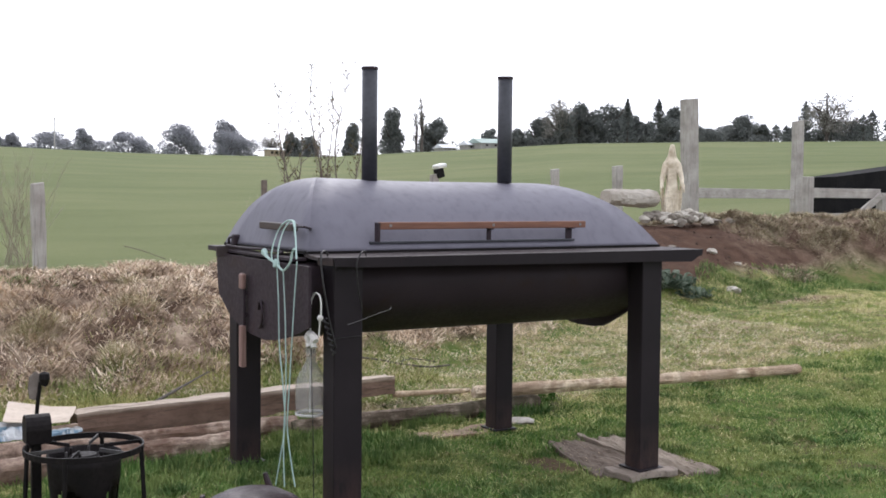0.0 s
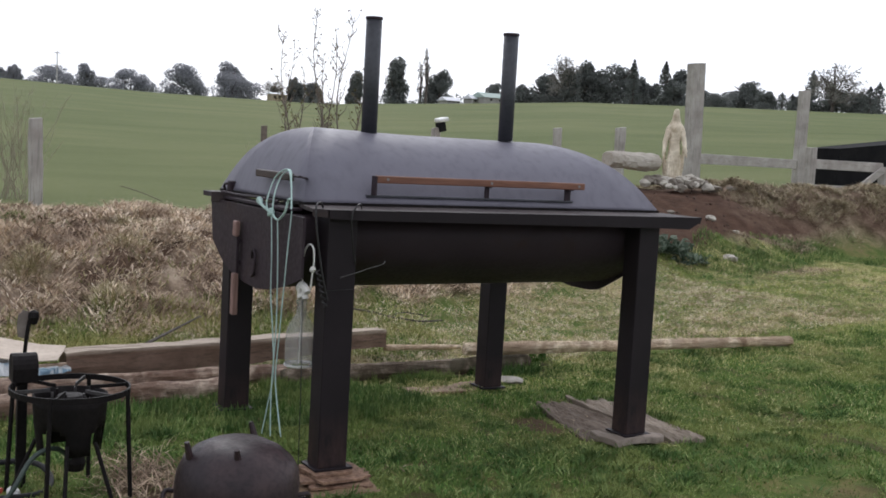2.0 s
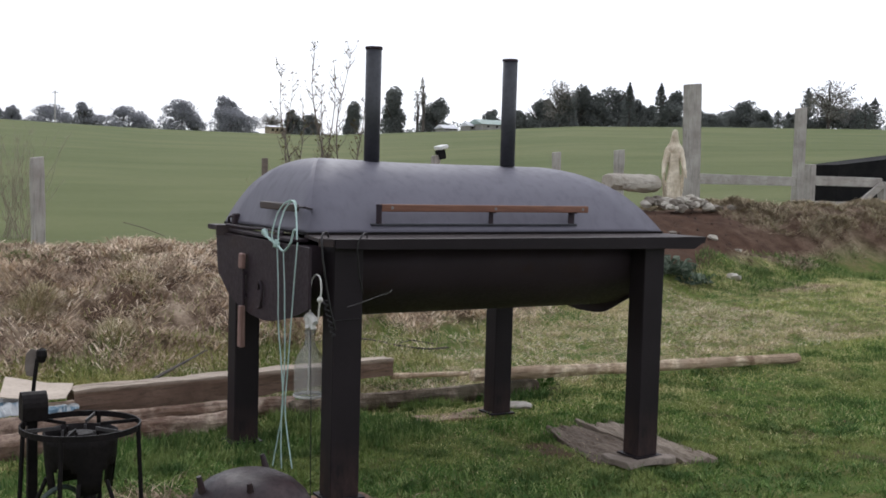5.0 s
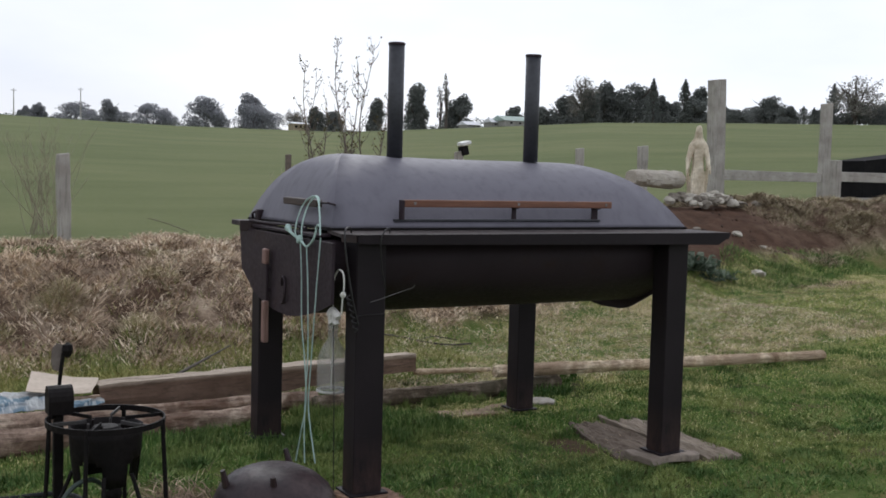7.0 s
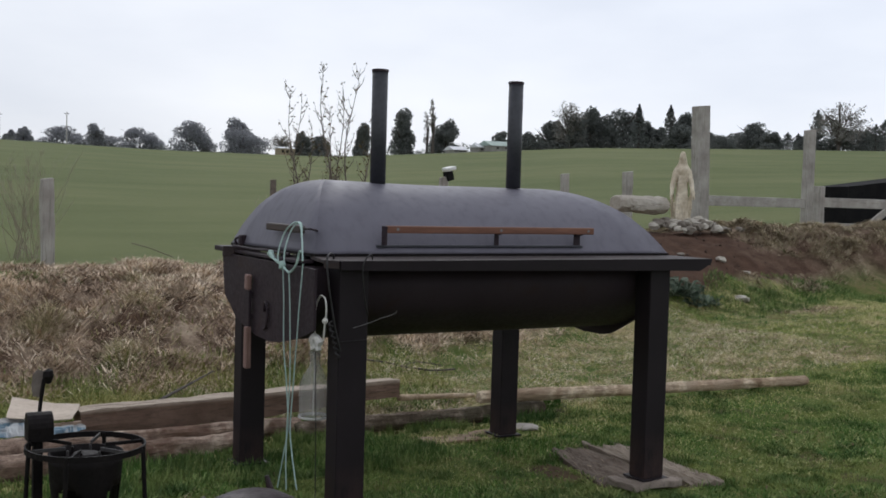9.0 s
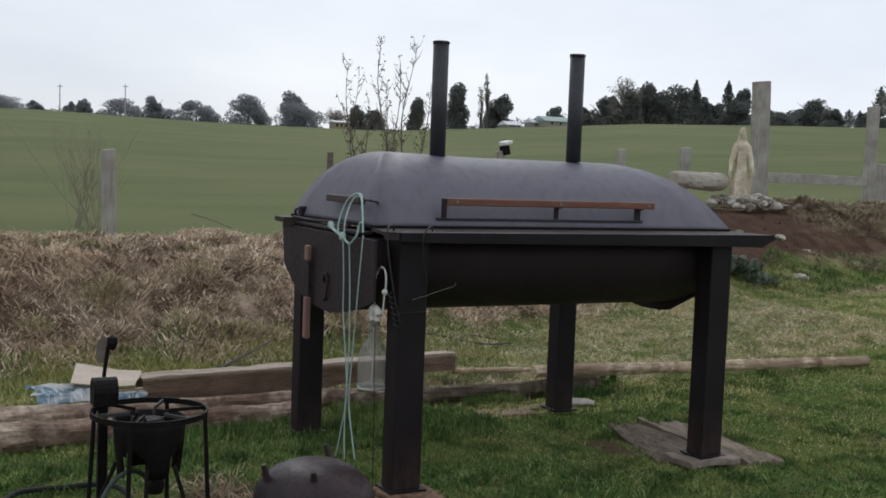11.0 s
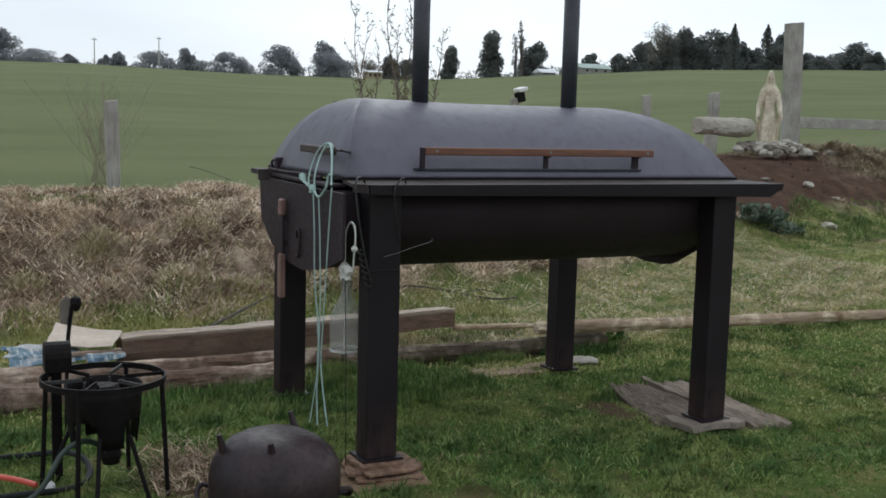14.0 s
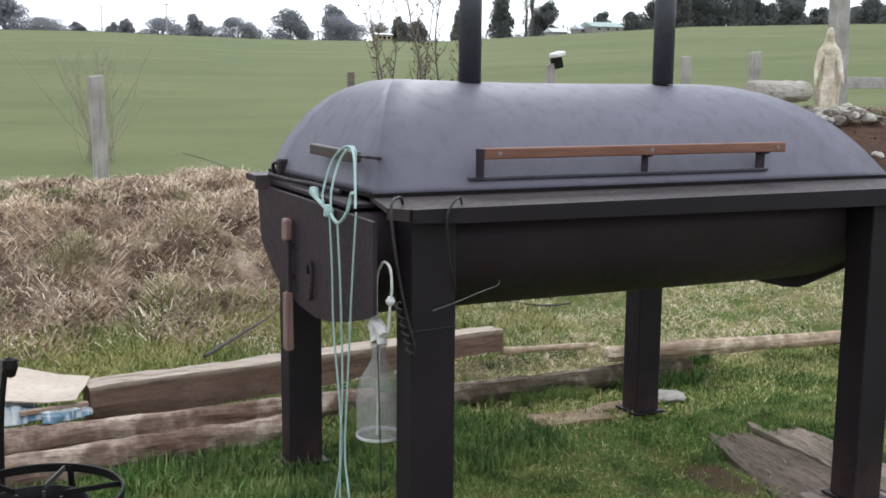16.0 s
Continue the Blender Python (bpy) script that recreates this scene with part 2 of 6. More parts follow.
PALELOG = bark_wood("pale_peeled_pole", (0.25, 0.17, 0.11), (0.55, 0.42, 0.29), (0.85, 0.72, 0.54), (0.34, 0.24, 0.165), (0.24, 0.17, 0.115))
OLDTRUNK = grey_board("bleached_trunk", (0.36, 0.32, 0.27), (0.52, 0.48, 0.42), 0)
DARKSLAB = grey_board("damp_dark_plank", (0.085, 0.064, 0.048), (0.165, 0.128, 0.1), 1)
CRACKED = grey_board("cracked_pale_plank", (0.15, 0.12, 0.092), (0.33, 0.275, 0.22), 1)
RAIL = grey_board("weathered_rail_timber", axis=0)
SLABWOOD = grey_board("weathered_plank", (0.145, 0.115, 0.092), (0.3, 0.25, 0.21), 1)
POTIRON = plain("purple_brown_cast_iron", (0.013, 0.0095, 0.0125), (0.058, 0.036, 0.036), 4, 0.44, 0.0, 0.3, 50)
POTIRON.node_tree.nodes["Principled BSDF"].inputs["Specular IOR Level"].default_value = 0.27
BURNERIRON = plain("black_burner_iron", (0.0065, 0.0055, 0.0058), (0.014, 0.011, 0.0105), 9, 0.6, 0.0, 0.2, 60)
BURNERIRON.node_tree.nodes["Principled BSDF"].inputs["Specular IOR Level"].default_value = 0.12
BAREIRON = plain("bare_rubbed_iron", (0.16, 0.15, 0.15), (0.28, 0.27, 0.26), 12, 0.5, 0.6, 0.1, 60)
LADLEGREY = plain("lit_grey_brown_iron", (0.12, 0.095, 0.08), (0.22, 0.185, 0.16), 20, 0.7, 0, 0.2, 80)
HOSEGREEN = plain("dark_green_hose", (0.02, 0.032, 0.025), (0.036, 0.055, 0.042), 12, 0.5, 0, 0.1, 60)
RUBBED = plain("rubbed_burner_iron", (0.025, 0.022, 0.022), (0.06, 0.054, 0.052), 12, 0.65, 0.0, 0.1, 60)
CORD = plain("mint_green_cord", (0.34, 0.47, 0.43), (0.47, 0.6, 0.555), 60, 0.8, 0, 0.5, 300)
WHITECORD = plain("off_white_cord", (0.55, 0.53, 0.49), (0.75, 0.73, 0.69), 60, 0.8, 0, 0.5, 300)
WIRE = plain("dark_iron_wire", (0.02, 0.02, 0.02), (0.05, 0.045, 0.045), 30, 0.5, 0.5, 0.1, 200)
BRIGHTWIRE = plain("bright_bent_wire", (0.12, 0.115, 0.115), (0.24, 0.23, 0.225), 30, 0.4, 0.7, 0.1, 200)
BRICK = plain("old_red_brick", (0.09, 0.045, 0.028), (0.36, 0.225, 0.145), 26, 0.9, 0, 0.5, 90)
BOARD = plain("crumbling_brown_board", (0.16, 0.098, 0.054), (0.26, 0.172, 0.1), 7, 0.8, 0, 0.3, 50, (1, 8, 8))
STONE = plain("pale_field_stone", (0.34, 0.31, 0.26), (0.56, 0.52, 0.45), 9, 0.9, 0, 0.4, 40)
DARKSTONE = plain("grey_brown_field_stone", (0.12, 0.1, 0.08), (0.25, 0.22, 0.18), 9, 0.9, 0, 0.4, 40)
PLASTER = plain("cream_weathered_plaster", (0.4, 0.32, 0.22), (0.84, 0.76, 0.61), 6, 0.8, 0, 0.4, 30)
CARD = plain("faded_cardboard", (0.46, 0.38, 0.305), (0.56, 0.475, 0.385), 5, 0.9, 0, 0.1, 40)
BROWNCARD = plain("damp_brown_cardboard", (0.24, 0.17, 0.12), (0.36, 0.27, 0.2), 8, 0.9, 0, 0.2, 50)
WHITEPLASTIC = plain("dirty_white_plastic", (0.6, 0.6, 0.58), (0.78, 0.78, 0.76), 10, 0.5, 0, 0.3, 30)
REDPLASTIC = plain("red_plastic", (0.45, 0.05, 0.03), (0.6, 0.09, 0.06), 6, 0.4, 0, 0.1, 40)
RUBBER = plain("black_rubber_hose", (0.006, 0.006, 0.0065), (0.013, 0.013, 0.0135), 12, 0.85, 0, 0.1, 60)
TARP = plain("black_shade_cloth", (0.008, 0.008, 0.009), (0.017, 0.016, 0.016), 3, 0.85, 0, 0.3, 40)
TARP.node_tree.nodes["Principled BSDF"].inputs["Specular IOR Level"].default_value = 0.08
ROOFWHITE = plain("pale_iron_roof", (0.6, 0.61, 0.63), (0.75, 0.76, 0.78), 0.4, 0.6, 0, 0.1, 3)
ROOFGREEN = plain("grey_green_iron_roof", (0.26, 0.34, 0.3), (0.36, 0.44, 0.4), 0.4, 0.6, 0, 0.1, 3)
WALLGREY = plain("grey_farm_wall", (0.25, 0.24, 0.22), (0.36, 0.35, 0.32), 0.5, 0.8, 0, 0.1, 4)
CONCRETE = plain("pale_stained_concrete", (0.36, 0.34, 0.31), (0.52, 0.5, 0.46), 4, 0.9, 0, 0.3, 40)
DULLTILE = plain("mossy_grey_concrete", (0.24, 0.215, 0.18), (0.38, 0.35, 0.305), 9, 0.9, 0, 0.4, 50)
CLODS = plain("brown_soil", (0.04, 0.022, 0.014), (0.07, 0.04, 0.026), 9, 0.95, 0, 0.4, 40)
BARK = plain("grey_bark", (0.06, 0.05, 0.042), (0.13, 0.11, 0.095), 8, 0.9, 0, 0.4, 40)
TWIG = plain("grey_brown_twigs", (0.1, 0.078, 0.062), (0.19, 0.155, 0.13), 12, 0.9, 0, 0.2, 60)
SOIL = ground_soil()


def clear_plastic():
    m = Nodes("clouded_clear_plastic", 0.25)
    m.b.inputs["Alpha"].default_value = 0.2
    return m.color(m.ramp(m.noise(14, 4), (0.3, (0.33, 0.325, 0.3)), (0.7, (0.58, 0.57, 0.53)))).mat


CLEAR = clear_plastic()
CLOUDED = plain("cloudy_plastic", (0.5, 0.49, 0.47), (0.66, 0.65, 0.62), 30, 0.5, 0, 0.1, 60)

# ---- mesh helpers ----
ORIGIN = {}


def thing(name, at, label, category, group="", kind=""):
    """An Empty at the base of a thing, which carries its parts."""
    ob = tagged(new(name), label, category, group, kind)
    ob.location = at
    ORIGIN[ob] = Vector(at)
    return ob


def part(name, bm, material, parent=None, label="", smooth=False):
    """Links a bmesh, built in world coordinates, as one mesh object with its origin in its middle."""
    me = bpy.data.meshes.new(name)
    lo, hi = [Vector([f(v.co[k] for v in bm.verts) for k in range(3)]) for f in (min, max)]
    mid = (lo + hi) / 2
    bmesh.ops.translate(bm, verts=bm.verts, vec=-mid)
    bmesh.ops.recalc_face_normals(bm, faces=bm.faces)
    if smooth:
        for f in bm.faces:
            f.smooth = True
    bm.to_mesh(me)
    bm.free()
    me.materials.append(material)
    ob = new(name, me)
    ORIGIN[ob] = mid
    if parent:
        ob.parent = parent
    ob.location = mid - (ORIGIN[parent] if parent else Vector())
    if label:
        ob["label"] = label
    return ob


def solo(name, bm, material, label, category, group="", kind="", smooth=False):
    return tagged(part(name, bm, material, None, "", smooth), label, category, group, kind)


def box(x0, x1, y0, y1, z0, z1, bevel=0.004, bm=None, turn=None):
    bm = bm or bmesh.new()
    geo = bmesh.ops.create_cube(bm, size=1, matrix=Matrix.Translation(((x0 + x1) / 2, (y0 + y1) / 2, (z0 + z1) / 2)) @ (turn or Matrix()) @ Matrix.Diagonal((x1 - x0, y1 - y0, z1 - z0, 1)))
    if bevel:
        es = list({e for v in geo["verts"] for e in v.link_edges})
        bmesh.ops.bevel(bm, geom=es, offset=bevel, segments=2, affect="EDGES", profile=0.5)
    return bm


def tube(points, radius, sides=8, bm=None, closed=False):
    """A round bar through the points; radius a number or one for each point."""
    bm = bm or bmesh.new()
    pts = [Vector(p) for p in points]
    rads = radius if isinstance(radius, (list, tuple)) else [radius] * len(pts)
    rings, side = [], None
    for k, p in enumerate(pts):
        a, b = (pts[k - 1], pts[(k + 1) % len(pts)]) if closed else (pts[max(0, k - 1)], pts[min(len(pts) - 1, k + 1)])
        d = (b - a).normalized()
        side = (side - d * side.dot(d)) if side else d.orthogonal()
        if side.length < 1e-6:
            side = d.orthogonal()
        side.normalize()
        other = d.cross(side)
        rings.append([bm.verts.new(p + rads[k] * (math.cos(2 * math.pi * j / sides) * side + math.sin(2 * math.pi * j / sides) * other)) for j in range(sides)])
    n = len(rings)
    for k in range(n if closed else n - 1):
        for j in range(sides):
            bm.faces.new((rings[k][j], rings[k][(j + 1) % sides], rings[(k + 1) % n][(j + 1) % sides], rings[(k + 1) % n][j]))
    if not closed:
        bm.faces.new(rings[0][::-1])
        bm.faces.new(rings[-1])
    return bm


def curve(points, steps=6):
    """A smooth line through the points."""
    pts = [Vector(p) for p in points]
    out = []
    for k in range(len(pts) - 1):
        p0, p1, p2, p3 = pts[max(0, k - 1)], pts[k], pts[k + 1], pts[min(len(pts) - 1, k + 2)]
        for s in range(steps):
            t = s / steps
            out.append(0.5 * (2 * p1 + (p2 - p0) * t + (2 * p0 - 5 * p1 + 4 * p2 - p3) * t * t + (3 * p1 - p0 - 3 * p2 + p3) * t ** 3))
    return out + [pts[-1]]


def lathe(profile, at, sides=32, bm=None):
    """Turns (radius, height) pairs about the upright through at."""
    bm = bm or bmesh.new()
    x, y, z = at
    rings = [[bm.verts.new((x + r * math.cos(2 * math.pi * j / sides), y + r * math.sin(2 * math.pi * j / sides), z + h)) for j in range(sides)] for r, h in profile]
    for a, b in zip(rings, rings[1:]):
        for j in range(sides):
            bm.faces.new((a[j], a[(j + 1) % sides], b[(j + 1) % sides], b[j]))
    for ring, (r, h) in ((rings[0], profile[0]), (rings[-1], profile[-1])):
        if r > 1e-4 and profile[0] != profile[-1]:
            bm.faces.new(ring)
    bmesh.ops.remove_doubles(bm, verts=bm.verts, dist=1e-5)
    return bm


def prism(outline, axis, a, b, bm=None):
    """A plate: a closed outline in the two other axes, from a to b along axis."""
    bm = bm or bmesh.new()
    def place(u, v, w):
        return (w, u, v) if axis == "x" else (u, w, v) if axis == "y" else (u, v, w)
    lo, hi = [bm.verts.new(place(u, v, a)) for u, v in outline], [bm.verts.new(place(u, v, b)) for u, v in outline]
    n = len(outline)
    for k in range(n):
        bm.faces.new((lo[k], lo[(k + 1) % n], hi[(k + 1) % n], hi[k]))
    bm.faces.new(lo[::-1])
    bm.faces.new(hi)
    return bm


def lumps(bm, size, scale, seed=0.0):
    """Uneven surface: moves every point a little along a noise."""
    for v in bm.verts:
        v.co += size * noise.noise_vector(v.co * scale + Vector((seed, seed * 1.7, 0)))
    return bm


def rock(x, y, z, r, seed, flat=0.7):
    bm = bmesh.new()
    bmesh.ops.create_icosphere(bm, subdivisions=2, radius=r)
    for v in bm.verts:
        v.co *= 1 + 0.6 * noise.noise(v.co * (1.1 / r) + Vector((seed * 3.1, seed, 0)))
        v.co.z *= flat
    bmesh.ops.rotate(bm, verts=bm.verts, matrix=Matrix.Rotation(seed * 1.3, 3, "Z"))
    bmesh.ops.translate(bm, verts=bm.verts, vec=(x, y, z))
    return bm


# ---- the lie of the land ----
def ease(v, a, b):
    s = np.clip((v - a) / (b - a), 0, 1)
    return s * s * (3 - 2 * s)


def waves(x, y, f, s):
    return (np.sin(f * x + 1.3 * s) * np.cos(f * 1.17 * y + s) + 0.5 * np.sin(f * 2.3 * x - f * 1.9 * y + 2.1 * s)) / 1.5


def lattice(i, j, s):
    v = np.sin(i * 127.1 + j * 311.7 + s * 74.7) * 43758.5453
    return v - np.floor(v)


def blot(x, y, f, s):
    """Smooth random patches between -1 and 1, in two sizes."""
    out = 0.0
    for k, w in ((1.0, 0.68), (2.3, 0.32)):
        u, v = x * f * k + 100, y * f * k + 100
        i, j = np.floor(u), np.floor(v)
        a, b = u - i, v - j
        a, b = a * a * (3 - 2 * a), b * b * (3 - 2 * b)
        low = lattice(i, j, s) * (1 - a) + lattice(i + 1, j, s) * a
        high = lattice(i, j + 1, s) * (1 - a) + lattice(i + 1, j + 1, s) * a
        out = out + w * (2 * (low * (1 - b) + high * b) - 1)
    return out


def domes(x, y, cell, s):
    """Rounded hummocks, one in each cell of a shaken grid, of uneven height."""
    u, v = x / cell + 50, y / cell + 50
    i, j = np.floor(u), np.floor(v)
    best = np.zeros_like(u)
    for di in (-1, 0, 1):
        for dj in (-1, 0, 1):
            p, q = i + di, j + dj
            cx, cy, hi = p + lattice(p, q, s), q + lattice(p, q, s + 3), lattice(p, q, s + 7)
            d = (u - cx) ** 2 + (v - cy) ** 2
            best = np.maximum(best, (0.3 + 0.7 * hi) * (1 - d / (0.5 + 0.5 * hi)))
    return best


def ridge_y(x):
    return 9.7 + 0.28 * np.clip(x - 3.5, 0, 7) - 0.75 * ease(x, 10.6, 12.4)


def land(x, y):
    """Height of the ground, and how much of it is thatch, dug soil and pasture."""
    x, y = np.asarray(x, float), np.asarray(y, float)
    z = 0.012 * waves(x, y, 1.9, 1) + 0.012 * blot(x, y, 4.5, 4)
    z = z + 0.16 * ease(x, 3.6, 7.5) * ease(y, 3.5, 7.5) + 0.12 * ease(x, 6, 11)
    top = ridge_y(x)
    rise = ease(y, top - 2.2 + 1.0 * ease(x, 10.6, 12), top + 0.1)
    fall = 1 - ease(y, top + 0.5, top + 3.5 - 2.0 * ease(x, 11, 12.5))
    crest = 0.67 + 0.12 * ease(x, 7.0, 9.5) - 0.02 * ease(x, 10.8, 12.2)
    calm = 1 - 0.75 * ease(y, top - 0.9, top - 0.2)
    rough = 1 - 0.75 * ease(x, 7.4, 8.2) * (1 - ease(x, 10.4, 11.4))
    lump = (0.09 * waves(x, y, 2.3, 2) + 0.11 * blot(x, y, 2.6, 3)) * calm + rough * (0.4 + 0.6 * calm) * (0.2 * domes(x, y, 0.4, 1) + 0.16 * domes(x, y, 0.21, 5)) - 0.1
    bank = rise * fall * (crest + lump)
    cx, cy = x - 0.17, y - 0.77
    r, h = np.hypot(cx, cy), np.degrees(np.arctan2(cx, cy))
    elev = np.interp(h, [-60, 7, 15, 23.7, 32.6, 37.1, 44.2, 51.1, 90], [0.035, 0.039, 0.035, 0.034, 0.0436, 0.0485, 0.050, 0.0497, 0.045])
    far = 1.2 + 320 * elev
    s = np.clip((r - 14) / 306, 0, 1)
    hill = (far - 0.2) * s ** 1.05 * ease(y, 8, 16) + 0.15 * ease(y, top + 1, top + 6)
    z = np.where(y > top, z * (1 - ease(y, top, top + 4)), z) + np.maximum(bank, 0) + hill
    z = z - ease(r, 420, 900) * 12
    thatch = ease(y + 0.5 * blot(x, y, 1.3, 3) - 0.8 * ease(x, 10.6, 12) + 0.35 * (1 - ease(x, 0.4, 1.4)) + 0.45 * (1 - ease(x, 3.0, 4.8)) + 0.4 * ease(x, 9.8, 10.8), top - 1.5, top - 0.95) * (1 - ease(y, top + 0.7, top + 2.0))
    soil = ease(x + 0.3 * waves(x, y, 3, 1), 7.3, 8.2) * (1 - ease(x + 0.5 * blot(x, y, 1.5, 5), 10.3, 11.2)) * ease(y + 0.22 * waves(x, y, 2.6, 8) + 0.2 * blot(x, y, 2.2, 3), top - 1.42, top - 1.12) * (1 - ease(y, top + 0.3, top + 0.9))
    bare = 0.7 * (1 - ease(x + 0.5 * blot(x, y, 1.6, 2), 0.7, 1.5)) * ease(y, top - 1.7, top - 1.2) * (1 - ease(y, top - 0.6, top - 0.1))
    bare = np.maximum(bare, 0.85 * ease(blot(x, y, 4.2, 6), 0.15, 0.35) * thatch)
    bare = np.maximum(bare, 0.3 * ease(x, 11.0, 12.0) * ease(blot(x, y, 1.2, 4), 0.0, 0.4) * thatch)
    bare = np.maximum(bare, 0.9 * ease(x + 0.4 * blot(x, y, 2.1, 6), 10.0, 10.6) * (1 - ease(y + 0.3 * blot(x, y, 2.8, 7), top - 0.85, top - 0.55)) * thatch)
    # Soil shows between hummocks; its dark colour also stands in for shade there.
    bare = np.maximum(bare, 0.65 * (1 - ease(domes(x, y, 0.2, 5) + 0.25 * blot(x, y, 7, 3), -0.05, 0.2)) * thatch)
    soil = np.maximum(soil, bare)
    worn = 0.85 * (1 - ease(np.hypot(x - 1.37, (y - 4.95) * 0.62) + 0.06 * blot(x, y, 6, 2), 0.13, 0.27))
    worn = np.maximum(worn, 0.9 * (1 - ease(np.hypot((x - 3.42) * 0.8, y - 5.27), 0.05, 0.13)))
    mud = 0.55 * ease(blot(x, y, 5.2, 21), 0.36, 0.56) * (1 - ease(y, 6.4, 7.0)) * (1 - ease(x, 8.5, 9.5))
    mud = np.maximum(mud, 0.75 * ease(blot(x, y, 2.6, 31), 0.0, 0.35) * (1 - ease(np.hypot((x - 4.3) * 0.6, y - 3.3), 0.3, 0.75)))
    worn = np.maximum(worn, np.maximum(mud, 0.85 * (1 - ease(np.hypot(x - 3.42, (y - 5.15) * 0.6) + 0.05 * blot(x, y, 8, 4), 0.05, 0.12))))
    return z, thatch, np.maximum(soil, worn), ease(y, top + 1.0, top + 3.5)


def height(x, y):
    return float(land(x, y)[0])


def build_ground():
    rings = np.concatenate([np.linspace(0.0, 9, 190), 9 * (2600 / 9) ** np.linspace(0.01, 1, 110)])
    turns = 640
    ang = np.linspace(0, 2 * np.pi, turns, endpoint=False)
    R, A = np.meshgrid(rings[1:], ang, indexing="ij")
    x, y = 3.5 + R * np.sin(A), 6.0 + R * np.cos(A)
    x, y = np.append(x.ravel(), 3.5), np.append(y.ravel(), 6.0)
    z, thatch, soil, past = land(x, y)
    n = len(rings) - 1
    i, j = np.meshgrid(np.arange(n - 1), np.arange(turns), indexing="ij")
    a, b = i * turns + j, i * turns + (j + 1) % turns
    faces = np.stack([a, b, b + turns, a + turns], -1).reshape(-1, 4).tolist()
    hub = n * turns
    faces += [[hub, (k + 1) % turns, k] for k in range(turns)]
    me = bpy.data.meshes.new("ground")
    me.from_pydata(np.stack([x, y, z], -1).tolist(), [], faces)
    for name, values in (("thatch", thatch), ("soil", soil), ("pasture", past)):
        at = me.attributes.new(name, "FLOAT", "POINT")
        at.data.foreach_set("value", values.astype(np.float32))
    me.polygons.foreach_set("use_smooth", [True] * len(me.polygons))
    me.materials.append(SOIL)
    me.update()
    return tagged(new("ground", me), "rough lawn, straw-covered bank and green pasture rising to a skyline", "ground", "", "structure")


build_ground()
rng = np.random.default_rng(4)


def strands(name, x, y, length, width, lean, material, label, lift=0.0, droop=0.5, way=None):
    """Many single blades as one mesh: each a bent strip of two quads and a tip."""
    n = len(x)
    z = land(x, y)[0] + lift
    a, t = rng.uniform(0, 2 * np.pi, n), rng.uniform(0, 2 * np.pi, n)
    a = a if way is None else way
    dx, dy, wx, wy = np.cos(a), np.sin(a), np.cos(t) * width / 2, np.sin(t) * width / 2
    up = length * np.sqrt(np.maximum(0.02, 1 - lean ** 2))
    out = length * lean
    rows = []
    for f, w in ((0.0, 1.0), (0.55, 0.8)):
        px, py, pz = x + dx * out * f ** 1.3, y + dy * out * f ** 1.3, z + up * (f - droop * lean * f * f * 0.5)
        rows += [(px - wx * w, py - wy * w, pz), (px + wx * w, py + wy * w, pz)]
    rows.append((x + dx * out, y + dy * out, z + up * (1 - droop * lean)))
    co = np.stack([np.stack(r, -1) for r in rows], 1).reshape(-1, 3)
    base = np.arange(n)[:, None] * 5
    loops = np.concatenate([base + np.array([0, 1, 3]), base + np.array([0, 3, 2]), base + np.array([2, 3, 4])], 1).reshape(-1)
    me = bpy.data.meshes.new(name)
    me.vertices.add(n * 5)
    me.vertices.foreach_set("co", co.astype(np.float32).ravel())
    me.loops.add(n * 9)
    me.loops.foreach_set("vertex_index", loops.astype(np.int32))
    me.polygons.add(n * 3)
    me.polygons.foreach_set("loop_start", np.arange(0, n * 9, 3, dtype=np.int32))
    me.update(calc_edges=True)
    me.materials.append(material)
    return tagged(new(name, me), label, "grass", "", "stuff")



# ---- the barbecue ----
bbq = thing("barbecue_grill", (2.86, 5.42, 0.05), "large home-made black steel barbecue with a domed grey lid", "barbecue")
LX0, LX1, LY0, LY1, LZ, LH = 1.99, 3.925, 4.985, 5.92, 1.132, 0.319
LXR = 1.945


def lid_shell():
    """Four curved plates that meet in sharp hips."""
    bm = bmesh.new()
    mid, half = (LY0 + LY1) / 2, (LY1 - LY0) / 2
    steps = []
    for p in curve(((1, 0, 0), (0.92, 0.18, 0), (0.83, 0.36, 0), (0.67, 0.61, 0), (0.47, 0.81, 0), (0.3, 0.917, 0), (0.13, 0.98, 0), (0, 1, 0)), 3):
        c, s = p.x, min(1.0, p.y)
        steps.append((2.235 - (2.235 - LX0) * c, 2.235 - (2.235 - LXR) * c ** 0.88, 3.46 + (LX1 - 3.46) * c, mid - half * c, mid + half * c, LZ + LH * s))
    for panel, n in ((0, 12), (1, 8), (2, 12), (3, 8)):
        rows = []
        for x0, xr, x1, y0, y1, z in steps:
            a, b = (((x0, y0), (x1, y0)), ((x1, y0), (x1, y1)), ((x1, y1), (xr, y1)), ((xr, y1), (x0, y0)))[panel]
            rows.append([bm.verts.new((a[0] + (b[0] - a[0]) * j / n, a[1] + (b[1] - a[1]) * j / n, z)) for j in range(n + 1)])
        for a, b in zip(rows, rows[1:]):
            for j in range(n):
                f = bm.faces.new((a[j], a[j + 1], b[j + 1], b[j]))
                f.smooth = True
    # the crown sags a little away from its left hip
    for v in bm.verts:
        v.co.z -= 0.011 * min(1, max(0, (v.co.x - 2.235) / 0.45)) * (v.co.z - LZ) / LH
    return bm


